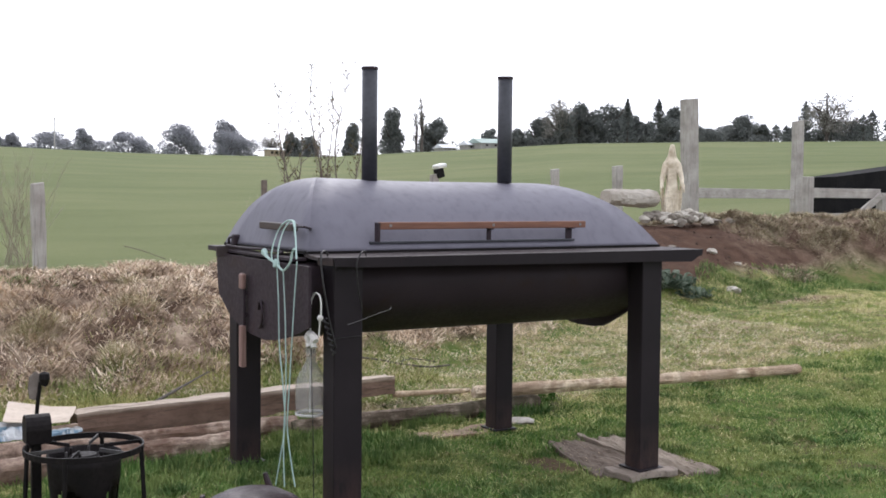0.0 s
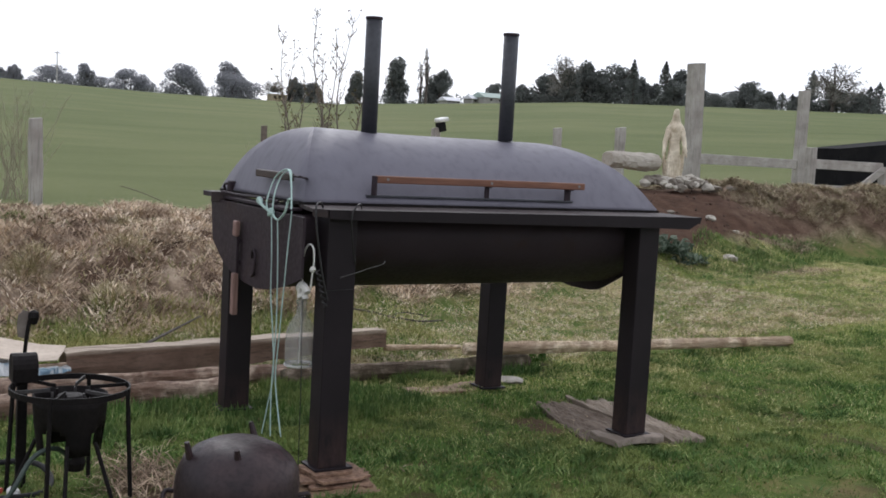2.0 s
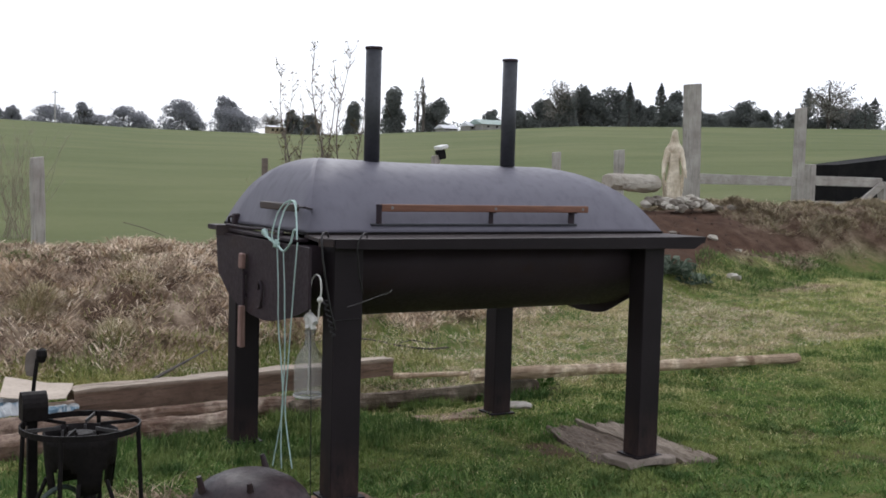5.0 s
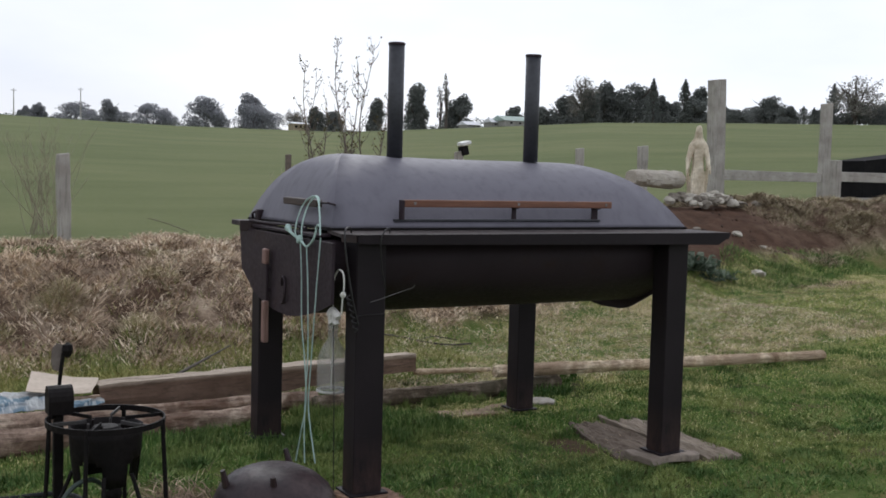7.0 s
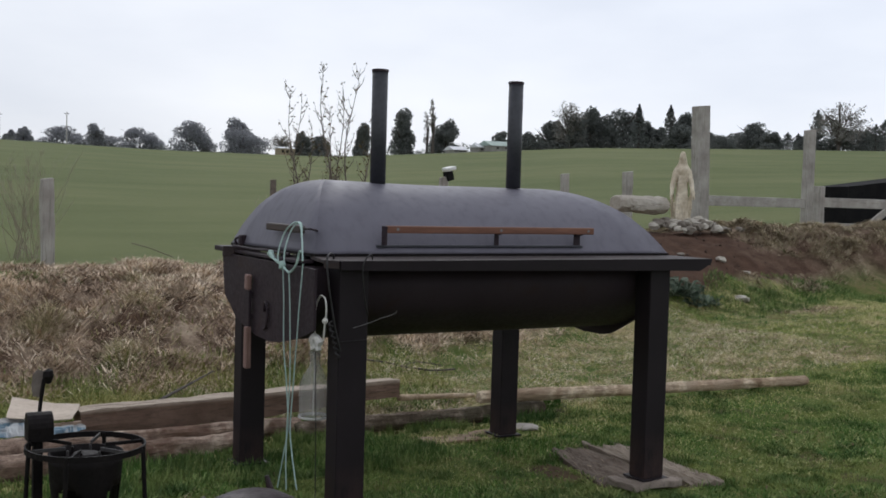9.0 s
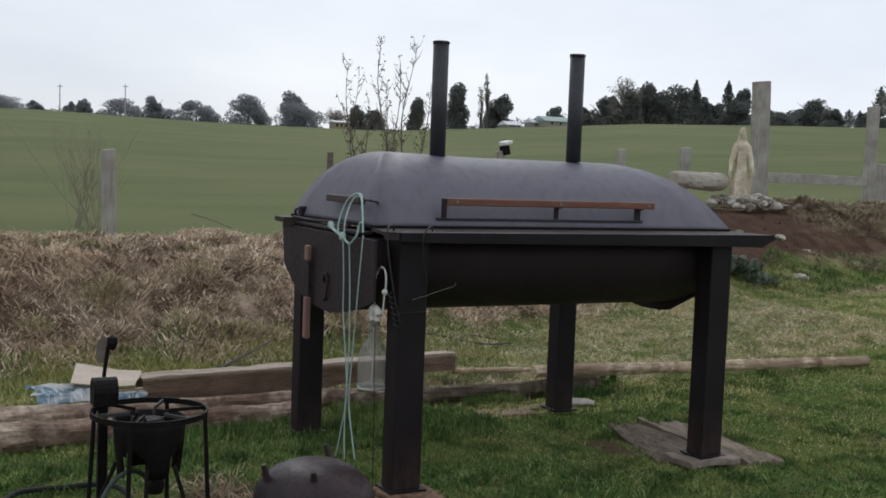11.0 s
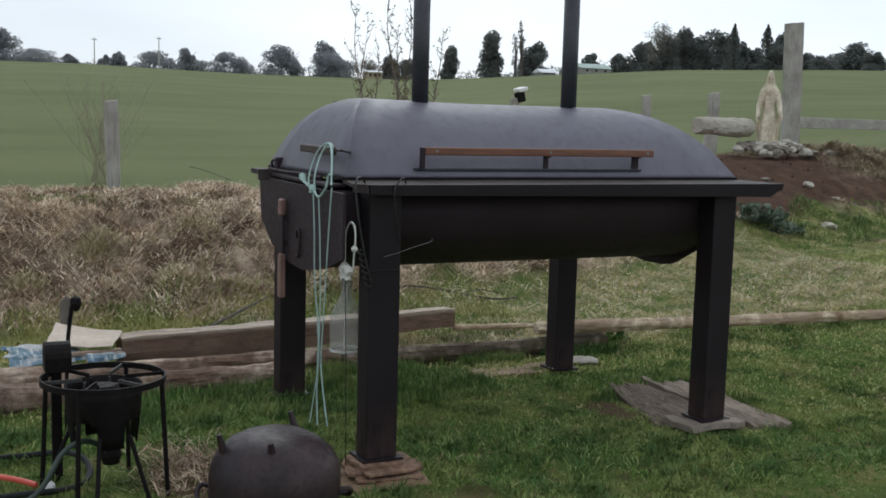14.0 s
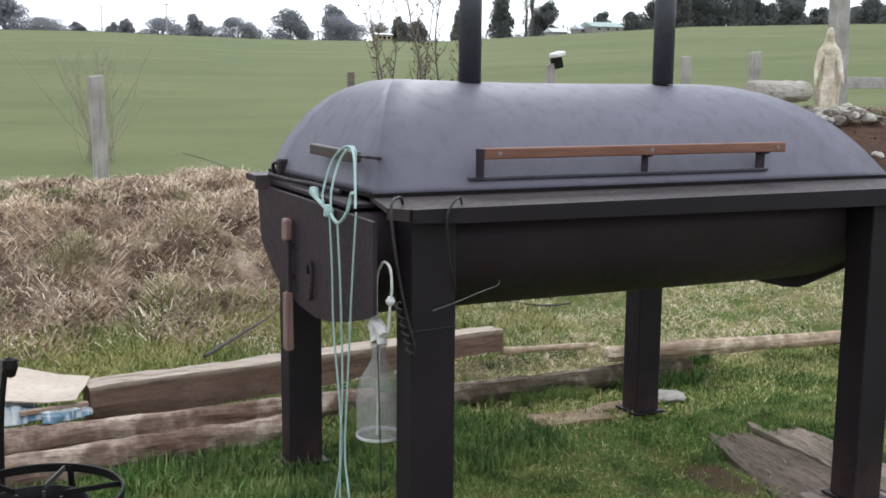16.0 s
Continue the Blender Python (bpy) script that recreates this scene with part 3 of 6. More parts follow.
bm = lid_shell()
lid = part("lid", bm, LID, bbq, "slate-grey painted domed steel lid, closed")
thick = lid.modifiers.new("plate", "SOLIDIFY")
thick.thickness = 0.004
# black strips stand in for the shade in the gap under the lid
part("lid_gap_strip", box(LX0 - 0.006, LX1 + 0.006, LY0 - 0.004, LY0 + 0.016, LZ - 0.0125, LZ - 0.0005, 0.001), BURNERIRON, lid)
part("lid_gap_strip", prism([(LX0 - 0.008, LY0 + 0.018), (LX0 + 0.012, LY0 + 0.018), (LXR + 0.02, LY1), (LXR - 0.004, LY1)], "z", LZ - 0.0125, LZ - 0.0005), BURNERIRON, lid)

# the long front handle on its welded strip, darkened to carry the grip's shade
part("grip", lumps(box(2.318, 3.44, 4.965, 4.993, 1.222, 1.254, 0.004), 0.002, 9), GRIP, lid, "varnished red-brown wooden handle bar")
part("shaded_mounting_strip", box(2.285, 3.395, 4.992, 5.02, 1.158, 1.169, 0.003), FLUE, lid)
for hx, wide, near in ((2.313, 0.005, 4.962), (2.9, 0.012, 4.994), (3.36, 0.018, 4.994)):
    bm = box(hx - wide, hx + wide, near, 4.999, 1.168, 1.252 if near < 4.98 else 1.222, 0.001)
    if near > 4.98:
        box(hx - wide, hx + wide, 4.972, 4.999, 1.2165, 1.2215, 0.001, bm)
    part("bracket", bm, STEEL, lid)
for hx in (2.37, 2.905, 3.405):
    scr = part("screw", lathe([(0.0, 0.0), (0.007, 0.0), (0.007, 0.003), (0.0, 0.004)], (0, 0, 0), 8), BAREIRON, lid)
    scr.matrix_local = Matrix.Translation(Vector((hx, 4.9645, 1.238)) - ORIGIN[lid]) @ Matrix.Rotation(radians(90), 4, "X")

# the short handle on the end panel
part("side_grip", box(1.945, 1.972, 5.05, 5.45, 1.215, 1.247, 0.005), DARKGRIP, lid, "dark sooty wooden handle bar")
part("side_bracket", tube(curve([(1.958, 5.1, 1.234), (1.96, 5.0, 1.236), (1.962, 4.965, 1.236), (2.035, 5.06, 1.225)], 4), 0.005), STEEL, lid)
part("side_bracket", tube([(1.958, 5.43, 1.23), (2.04, 5.43, 1.215)], 0.006), STEEL, lid)
part("latch", lumps(box(1.935, 1.972, 5.76, 5.80, LZ - 0.01, LZ + 0.045, 0.008), 0.004, 40), STEEL, lid)
part("latch_ring", tube(curve([(1.94, 5.83, LZ - 0.012), (1.93, 5.82, LZ + 0.02), (1.935, 5.79, LZ + 0.03), (1.95, 5.76, LZ + 0.02)]), 0.006), STEEL, lid)

for cx in (2.49, 3.262):
    ch = part("chimney", lathe([(0.0375, 0.0), (0.0375, 0.535), (0.032, 0.535), (0.032, 0.1)], (cx, 5.42, LZ + LH - 0.012), 24), STEEL, lid, "straight black steel flue pipe", True)
    ch.data.materials[0] = FLUE
    part("collar", lathe([(0.0377, 0.0), (0.0405, 0.002), (0.0405, 0.012), (0.0377, 0.014)], (cx, 5.42, LZ + LH + 0.515), 24), STEEL, ch)

# the fire box below
belly = [(4.84, 1.078), (4.84, 0.98), (4.855, 0.93), (4.89, 0.886), (4.94, 0.848), (5.0, 0.813), (5.08, 0.776), (5.16, 0.751), (5.24, 0.738), (5.36, 0.74), (5.52, 0.765), (5.66, 0.81), (5.78, 0.87), (5.82, 0.93), (5.82, 1.078)]
bm = prism(belly, "x", 1.908, 3.738)
for f in bm.faces:
    f.smooth = len(f.verts) == 4
for e in bm.edges:
    e.smooth = all(f.smooth for f in e.link_faces)
part("fire_box", bm, STEEL, bbq, "black steel half-round fire box")
side = [(4.76, 1.083), (4.76, 0.838), (4.85, 0.806), (4.93, 0.785), (5.02, 0.765), (5.13, 0.744), (5.25, 0.731), (5.41, 0.737), (5.55, 0.756), (5.64, 0.777), (5.71, 0.80), (5.86, 0.885), (5.875, 0.93), (5.90, 1.083)]
end_l = part("end_plate", prism(side, "x", 1.895, 1.907), STEEL, bbq)
far_side = [(4.79, 1.083), (4.80, 0.96), (4.85, 0.89), (4.93, 0.833), (5.0, 0.797), (5.08, 0.757), (5.15, 0.722), (5.20, 0.7), (5.27, 0.69), (5.41, 0.688), (5.52, 0.7), (5.64, 0.74), (5.74, 0.80), (5.86, 0.885), (5.875, 0.93), (5.90, 1.083)]
part("end_plate", prism(far_side, "x", 3.739, 3.751), STEEL, bbq)
part("vent", tube(curve([(1.892, 5.31, 0.86), (1.885, 5.28, 0.90), (1.885, 5.25, 0.87), (1.885, 5.26, 0.80), (1.892, 5.31, 0.78)]), 0.006), STEEL, end_l)
# flanges round the top
fl = [(1.93, 4.75), (1.975, 4.694), (3.945, 4.694), (3.945, 5.06), (2.0, 5.06)]
flange = part("front_flange", prism(fl, "z", 1.106, 1.120), FLANGE, bbq, "flat steel shelf along the front, dark and rusty at its lip")
part("lip", lumps(prism([(1.975, 1.121), (3.945, 1.121), (3.94, 1.10), (3.87, 1.062), (3.70, 1.066), (2.12, 1.08), (1.975, 1.086)], "y", 4.684, 4.6935), 0.0012, 8), LEG, flange)
part("lip", prism([(1.93, 1.121), (1.975, 1.121), (1.975, 1.09), (1.93, 1.09)], "y", 4.0, 4.009), FLANGE, flange).matrix_local = Matrix.Translation(Vector((1.951, 4.718, 1.1055)) - ORIGIN[flange]) @ Matrix.Rotation(radians(-51), 4, "Z") @ Matrix.Diagonal((1.5, 1, 1, 1))
part("lip", box(3.9455, 3.955, 4.70, 5.0, 1.088, 1.1205, 0.002), FLANGE, flange)
rear = part("rear_flange", box(1.86, 3.965, 5.79, 5.925, 1.096, 1.120, 0.003), STEEL, bbq)
part("lip", box(1.855, 1.965, 5.78, 5.789, 1.072, 1.122, 0.002), RUSTY, rear)
part("side_flange", box(1.912, 1.995, 5.0, 5.788, 1.09, 1.104, 0.003), STEEL, bbq)
part("side_flange", box(3.72, 3.94, 5.062, 5.788, 1.092, 1.106, 0.003), STEEL, bbq)
part("grate_rod", tube(curve([(1.90, 5.76, 1.124), (1.93, 5.6, 1.118), (1.945, 5.4, 1.122), (1.96, 5.2, 1.117)]), 0.007), STEEL, bbq)

for lx, ly, lz, w in ((1.988, 4.718, 0.056, 0.128), (3.594, 4.718, 0.058, 0.12), (2.007, 5.922, 0.014, 0.128), (3.554, 5.922, 0.024, 0.115)):
    d = 0.11
    bm = box(lx, lx + w, ly, ly + d, lz + 0.006, 1.105 if ly < 5 else 0.99, 0.005)
    leg = part("leg", bm, LEG, bbq)
    part("foot_plate", box(lx - 0.02, lx + w + 0.02, ly - 0.02, ly + d + 0.02, lz, lz + 0.009, 0.002), LEG, leg)

# wooden-ended lever on the end plate
lever = part("lever", box(1.872, 1.886, 5.455, 5.485, 0.60, 0.99, 0.003), STEEL, bbq)
for lz in (0.82, 0.92):
    part("bolt", box(1.884, 1.897, 5.46, 5.48, lz - 0.01, lz + 0.01, 0.002), STEEL, lever)
part("lever_grip", lumps(box(1.86, 1.886, 5.449, 5.489, 0.94, 1.01, 0.008), 0.003, 20), PADDLE, lever, "worn red-brown wooden end")
part("lever_grip", lumps(box(1.86, 1.886, 5.45, 5.484, 0.58, 0.772, 0.006), 0.003, 20), PADDLE, lever, "worn red-brown wooden end")

# ---- supports under the legs ----
def grainy(bm, size, sx, sy, seed=0.0):
    """Splits and ridges that run lengthwise on timber lying along x."""
    for v in bm.verts:
        n = noise.noise_vector(Vector((v.co.x * sx, v.co.y * sy, v.co.z * sy + seed)))
        v.co += Vector((0, size * n.y, size * n.z))
    return bm


def grainy_y(bm):
    for v in bm.verts:
        n = noise.noise_vector(Vector((v.co.x * 38, v.co.y * 3.5, v.co.z * 5)))
        v.co += Vector((0.004 * n.x, 0.012 * n.y, 0.005 * n.z))
    return bm


def rough_slab(x0, x1, y0, y1, z0, z1, seed, cuts=9):
    bm = box(x0, x1, y0, y1, z0, z1, 0.006)
    bmesh.ops.subdivide_edges(bm, edges=[e for e in bm.edges if e.calc_length() > 0.1], cuts=cuts, use_grid_fill=True)
    return lumps(lumps(bm, 0.016, 4, seed), 0.009, 19, seed)


def broken_tile(x, y, r, z0, z1, seed):
    """A flat piece of fired clay with a snapped, uneven outline."""
    g = random.Random(seed)
    turn, ring = g.uniform(-0.4, 0.4), []
    corners = [(-r, -0.85 * r), (r * g.uniform(0.8, 1.1), -0.85 * r), (r, 0.85 * r), (-r * g.uniform(0.8, 1.1), 0.85 * r)]
    for k in range(4):
        (ax, ay), (bx, by) = corners[k], corners[(k + 1) % 4]
        for f in (0.06, 0.3, 0.52, 0.76, 0.94):
            u, v = ax + (bx - ax) * f + g.uniform(-0.01, 0.01), ay + (by - ay) * f + g.uniform(-0.01, 0.01)
            ring.append((x + u * math.cos(turn) - v * math.sin(turn), y + u * math.sin(turn) + v * math.cos(turn)))
    bm = prism(ring, "z", z0, z1)
    bmesh.ops.bevel(bm, geom=[e for e in bm.edges], offset=0.0008, segments=1, affect="EDGES")
    for v in bm.verts:
        v.co.z += 0.002 * noise.noise(Vector((v.co.x * 9, v.co.y * 9, seed)))
    return bm


plank = solo("plank", grainy(lumps(rough_slab(1.87, 2.19, 4.53, 4.84, -0.02, 0.010, 2, 8), 0.002, 12), 0.004, 3, 40), BOARD, "damp brown board flat on the grass under a barbecue leg", "plank")
for k, (bx, by, r) in enumerate(((2.08, 4.705, 0.14), (2.03, 4.745, 0.115), (2.075, 4.72, 0.122), (2.045, 4.755, 0.1))):
    z = 0.011 + 0.0112 * k
    solo("flat_brick", broken_tile(bx, by, r, z, z + 0.0102, k + 0.4), BRICK, "thin broken red clay tile stacked under a barbecue leg", "brick", "tiles under the leg")

# weathered boards under the other front leg
pallet = thing("timber_pad", (3.8, 5.1, 0.0), "weathered grey boards laid on the grass under a barbecue leg", "boards")
for k, (p, q, w, h, z) in enumerate((((3.45, 4.86), (3.84, 4.74), (3.87, 5.56), (3.65, 5.55), 0.02), ((3.846, 4.68), (4.06, 4.66), (4.10, 5.54), (3.885, 5.60), 0.025))):
    bm = rough_slab(0, 1, 0, 1, -0.03, z, k + 1, 22)
    for v in bm.verts:
        fx, fy = v.co.x, v.co.y
        low, top = Vector(p).lerp(Vector(q), fx), Vector(h).lerp(Vector(w), fx)
        v.co.x, v.co.y = low.lerp(top, fy)
        tear = max(0, fy - 0.86) * 7
        v.co.y += tear * 0.09 * noise.noise(Vector((v.co.x * 26, 3.0 * k, 1.5)))
        v.co.z += (0.006 if k == 0 else 0.011) * noise.noise(Vector((v.co.x * (30 if k else 14), v.co.y * 4, 7.0 * k)))
    part("board", grainy_y(bm), (DARKSLAB, CRACKED)[k], pallet)
solo("wood_block", grainy_y(rough_slab(3.50, 3.79, 4.66, 4.88, 0.022, 0.056, 5, 8)), SLABWOOD, "flat weathered wood block under a barbecue leg", "block")
solo("board", rough_slab(3.1, 3.71, 5.94, 6.12, -0.03, 0.02, 8, 8), BOARD, "crumbling brown board sunk in the grass under a rear leg", "board")
solo("flat_stone", rock(3.86, 6.12, 0.02, 0.085, 5, 0.18), DULLTILE, "pale flat stone in the grass beside a barbecue leg", "stone")

# ---- timber lying behind ----
def log_between(name, a, b, r0, r1, material, label, category="log", sides=18):
    a, b = Vector(a), Vector(b)
    n = max(24, int((b - a).length * 36))
    pts = [a.lerp(b, k / n) + Vector((0, 0.08 * r0 * math.sin(k * 0.11), 0.05 * r0 * math.sin(k * 0.07 + 1))) for k in range(n + 1)]
    rad = [(r0 + (r1 - r0) * k / n) * (1 + 0.1 * noise.noise(Vector((k * 0.05, r0 * 90, 0)))) * (1 if 0 < k < n else 0.86) for k in range(n + 1)]
    bm = tube(pts, rad, sides)
    r = min(r0, r1)
    return solo(name, grainy(grainy(lumps(bm, 0.05 * r, 18), 0.22 * r, 1.1, 1.1 / r, r0), 0.16 * r, 5, 3.2 / r, 3), material, label, category, "", "", sides < 10)


d = Vector((3.43 - 1.38, 6.95 - 6.68, 0)).normalized()
ang = math.atan2(d.y, d.x)
bm = bmesh.new()
bmesh.ops.create_cube(bm, size=1, matrix=Matrix.Translation((2.40, 6.808, 0.115)) @ Matrix.Rotation(ang, 4, "Z") @ Matrix.Diagonal((2.08, 0.115, 0.18, 1)))
bmesh.ops.subdivide_edges(bm, edges=[e for e in bm.edges if abs((e.verts[0].co - e.verts[1].co).length - 2.08) < 0.01], cuts=14)
bmesh.ops.subdivide_edges(bm, edges=list(bm.edges), cuts=3, use_grid_fill=True)
for v in bm.verts:
    f = max(0, min(1, (v.co.x - 1.4) / 2))
    v.co.z += 0.07 * f * max(0, (0.205 - v.co.z) / 0.18)
    v.co.x -= 0.03 * f
solo("timber_beam", grainy(grainy(lumps(bm, 0.003, 14), 0.012, 0.8, 14), 0.007, 5, 45), BEAM, "heavy rough-sawn brown timber beam lying behind the barbecue", "beam")
log_between("log", (0.0, 6.36, 0.085), (2.55, 6.47, 0.06), 0.062, 0.052, LOG, "weathered brown log lying beside a heavy beam")
log_between("log", (-0.1, 6.0, 0.068), (2.15, 6.25, 0.05), 0.078, 0.056, LOG, "thick peeled log lying in the grass behind the barbecue")
log_between("log", (2.5, 6.42, 0.045), (4.2, 6.43, 0.05), 0.05, 0.055, DARKLOG, "dark mossy log lying in the grass behind the barbecue")
log_between("pole", (3.72, 6.43, 0.15), (6.35, 6.2, 0.135), 0.04, 0.034, PALELOG, "long thin peeled pole lying across the lawn", "pole")
log_between("stick", (3.42, 6.93, 0.08), (4.0, 6.93, 0.06), 0.02, 0.016, PALELOG, "short pale stick lying in the grass", "stick", 8)
log_between("branch", (2.02, 7.45, 0.07), (2.5, 7.88, 0.16), 0.012, 0.005, BARK, "thin dark fallen branch on the bank", "branch", 6)

def weed(x, y, n, seed, grow=1.0, material=None, label="small leafy green weed beside a log's end"):
    r = random.Random(seed)
    bm = bmesh.new()
    z = height(x, y)
    for k in range(n):
        a, l = r.uniform(0, 6.28), grow * r.uniform(0.03, 0.075)
        c, s, w, h = math.cos(a), math.sin(a), grow * r.uniform(0.008, 0.016), grow * r.uniform(0.02, 0.09)
        o = Vector((x + 0.05 * grow * r.uniform(-1, 1), y + 0.05 * grow * r.uniform(-1, 1), z + h * 0.4))
        m, e, side = o + Vector((c * l * 0.5, s * l * 0.5, h * 0.6)), o + Vector((c * l, s * l, h * 0.45)), Vector((-s, c, 0)) * w
        v = [bm.verts.new(p) for p in (o, m + side, e, m - side)]
        bm.faces.new(v)
    return solo("weed", bm, material or LUSHLEAF, label, "weed")


LUSHLEAF = foliage("weed_leaves", ((0.0, (0.035, 0.075, 0.018)), (0.6, (0.07, 0.13, 0.03)), (1.0, (0.13, 0.19, 0.06))))
weed(4.32, 6.5, 46, 3)
GREYLEAF = foliage("grey_green_leaves", ((0.0, (0.06, 0.085, 0.055)), (0.6, (0.13, 0.17, 0.125)), (1.0, (0.24, 0.28, 0.22))))
for k, (x, y, n, grow) in enumerate(((8.05, 9.5, 90, 2.6), (8.3, 9.5, 60, 2.0), (8.2, 9.28, 50, 1.8), (8.42, 9.32, 30, 1.4))):
    weed(x, y, n, 20 + k, grow, GREYLEAF, "grey-green leafy weed at the foot of the dug soil")

# ---- gas burner ----
BX, BY, BZ, BR = 1.049, 4.90, 0.429, 0.217
burner = thing("gas_burner", (BX, BY, 0.0), "black iron gas ring burner on tall thin legs", "burner")


def hoop(r, z, h, t, sides=40):
    return lathe([(r, -h), (r, 0), (r - t, 0), (r - t, -h), (r, -h)], (BX, BY, z), sides)


part("ring", hoop(BR, BZ, 0.022, 0.006), BURNERIRON, burner)
for k in range(6):
    a = radians(4 + 60 * k)
    c, s = math.cos(a), math.sin(a)
    turn = Matrix.Rotation(a, 4, "Z")
    mid = Vector((BX + c * 0.142, BY + s * 0.142, BZ - 0.012))
    bm = box(mid.x - 0.068, mid.x + 0.068, mid.y - 0.0028, mid.y + 0.0028, mid.z - 0.006, mid.z + 0.008, 0.001, None, turn)
    tube([(BX + c * 0.066, BY + s * 0.066, BZ - 0.02), (BX + c * 0.068, BY + s * 0.068, BZ - 0.085)], 0.005, 6, bm)
    part("pot_support", bm, RUBBED if k % 2 else BURNERIRON, burner)


def drum():
    bm = bmesh.new()
    n, levels = 40, [(0.135, -0.03), (0.133, -0.07), (0.13, -0.11), (0.127, -0.145), (0.125, -0.16), (0.12, -0.20), (0.115, -0.245)]
    rings = [[bm.verts.new((BX + r * math.cos(2 * math.pi * j / n), BY + r * math.sin(2 * math.pi * j / n), BZ + h)) for j in range(n)] for r, h in levels]
    for k, (a, b) in enumerate(zip(rings, rings[1:])):
        for j in range(n):
            gap = j % 10 in ((4, 5, 6) if k == 3 else (3, 4, 5, 6, 7))
            if k >= 3 and gap:
                continue
            bm.faces.new((a[j], a[(j + 1) % n], b[(j + 1) % n], b[j]))
    bm.faces.new([bm.verts.new((BX + 0.129 * math.cos(2 * math.pi * j / n), BY + 0.129 * math.sin(2 * math.pi * j / n), BZ - 0.085)) for j in range(n)])
    return bm


bowl = part("burner_drum", drum(), BURNERIRON, burner, "black iron burner drum with arched cut-outs", True)
bowl.modifiers.new("wall", "SOLIDIFY").thickness = 0.006
part("burner_head", lathe([(0.0, -0.02), (0.045, -0.022), (0.058, -0.035), (0.058, -0.06), (0.04, -0.084), (0.0, -0.084)], (BX, BY, BZ - 0.012), 20), BURNERIRON, bowl)
for k in range(3):
    a = radians((-52, -105, 170)[k])
    c, s = math.cos(a), math.sin(a)
    part("inner_leg", tube([(BX + c * 0.12, BY + s * 0.12, BZ - 0.2), (BX + c * 0.215, BY + s * 0.215, height(BX + c * 0.2, BY + s * 0.2) - 0.01)], 0.008, 8), BURNERIRON, burner)
for k in range(4):
    a = radians(-30 + 90 * k)
    c, s = math.cos(a), math.sin(a)
    part("leg", tube([(BX + c * (BR - 0.004), BY + s * (BR - 0.004), BZ - 0.004), (BX + c * (BR + 0.018), BY + s * (BR + 0.018), height(BX + c * 0.23, BY + s * 0.23) - 0.01)], 0.0085, 8), BURNERIRON, burner)
part("gas_valve", lathe([(0.0, 0.0), (0.03, 0.01), (0.038, 0.04), (0.03, 0.075), (0.02, 0.1), (0.02, 0.14), (0.0, 0.14)], (BX + 0.02, BY - 0.02, 0.1), 16), BURNERIRON, burner)
part("gas_hose", tube(curve([(BX + 0.02, BY - 0.03, 0.14), (BX - 0.06, BY - 0.06, 0.21), (BX - 0.15, BY - 0.1, 0.19), (BX - 0.25, BY - 0.14, 0.06), (BX - 0.4, BY - 0.1, 0.03), (BX - 0.62, BY + 0.05, 0.03)]), 0.0095, 8), HOSEGREEN, burner)
# side bracket with lighter
part("side_post", box(0.885, 0.921, 5.04, 5.076, 0.0, 0.42, 0.004), BURNERIRON, burner)
guard = [(5.055 + 0.05 * math.cos(radians(a)), 0.476 + 0.054 * math.sin(radians(a))) for a in range(-20, 201, 20)] + [(5.012, 0.424), (5.098, 0.424)]
part("wind_guard", prism(guard, "x", 0.862, 0.953), BURNERIRON, burner)
ladle = thing("iron_ladle", (1.02, 5.67, 0.0), "dark iron ladle stuck upright in the grass behind the burner", "ladle")
part("handle", tube(curve([(1.0, 5.67, -0.02), (1.004, 5.67, 0.25), (1.012, 5.668, 0.42), (1.028, 5.664, 0.55)]), 0.0085, 8), BURNERIRON, ladle)
part("ladle_head", lumps(lathe([(0.0, -0.035), (0.014, -0.028), (0.024, 0.0), (0.02, 0.024), (0.0, 0.034)], (1.043, 5.66, 0.562), 14), 0.002, 30), BURNERIRON, ladle)
# the bowl's lit inside is put into a lighter iron colour than the head
part("ladle_bowl", lumps(prism([(0.984, 0.475), (1.012, 0.47), (1.024, 0.52), (1.03, 0.583), (1.004, 0.592), (0.985, 0.57), (0.978, 0.52)], "y", 5.672, 5.684), 0.003, 30), LADLEGREY, ladle, "grey-brown bowl, coloured lighter for its lit inside")

# ---- upturned pot ----
PX, PY = 1.55, 4.45
pot = thing("iron_pot", (PX, PY, 0.0), "round three-legged cast-iron pot standing upside down on the grass", "pot")
part("pot_body", lumps(lathe([(0.0, 0.302), (0.06, 0.299), (0.115, 0.288), (0.16, 0.266), (0.195, 0.232), (0.216, 0.19), (0.224, 0.14), (0.223, 0.08), (0.218, 0.035), (0.225, 0.014), (0.225, 0.0), (0.2, 0.0), (0.2, 0.05), (0.0, 0.2)], (PX, PY, 0.0), 48), 0.006, 9), POTIRON, pot, "", True)
for bx, by, bz, tx, ty, up in ((-0.178, 0.0, 0.245, -0.195, -0.008, 0.062), (0.115, 0.14, 0.255, 0.10, 0.15, 0.062), (-0.05, -0.135, 0.265, -0.06, -0.15, 0.04)):
    part("pot_leg", tube([(PX + bx, PY + by, bz), (PX + (bx + tx) / 2, PY + (by + ty) / 2, bz + 0.5 * up), (PX + tx, PY + ty, bz + up)], [0.015, 0.012, 0.009], 8), POTIRON, pot)
for a in (-20, 165):
    ear = curve([(0.212, -0.035, 0.1), (0.25, -0.03, 0.105), (0.262, 0.0, 0.085), (0.25, 0.03, 0.065), (0.212, 0.035, 0.07)])
    part("pot_ear", tube([Matrix.Translation((PX, PY, 0)) @ Matrix.Rotation(radians(a), 4, "Z") @ p for p in ear], 0.009, 8), POTIRON, pot)

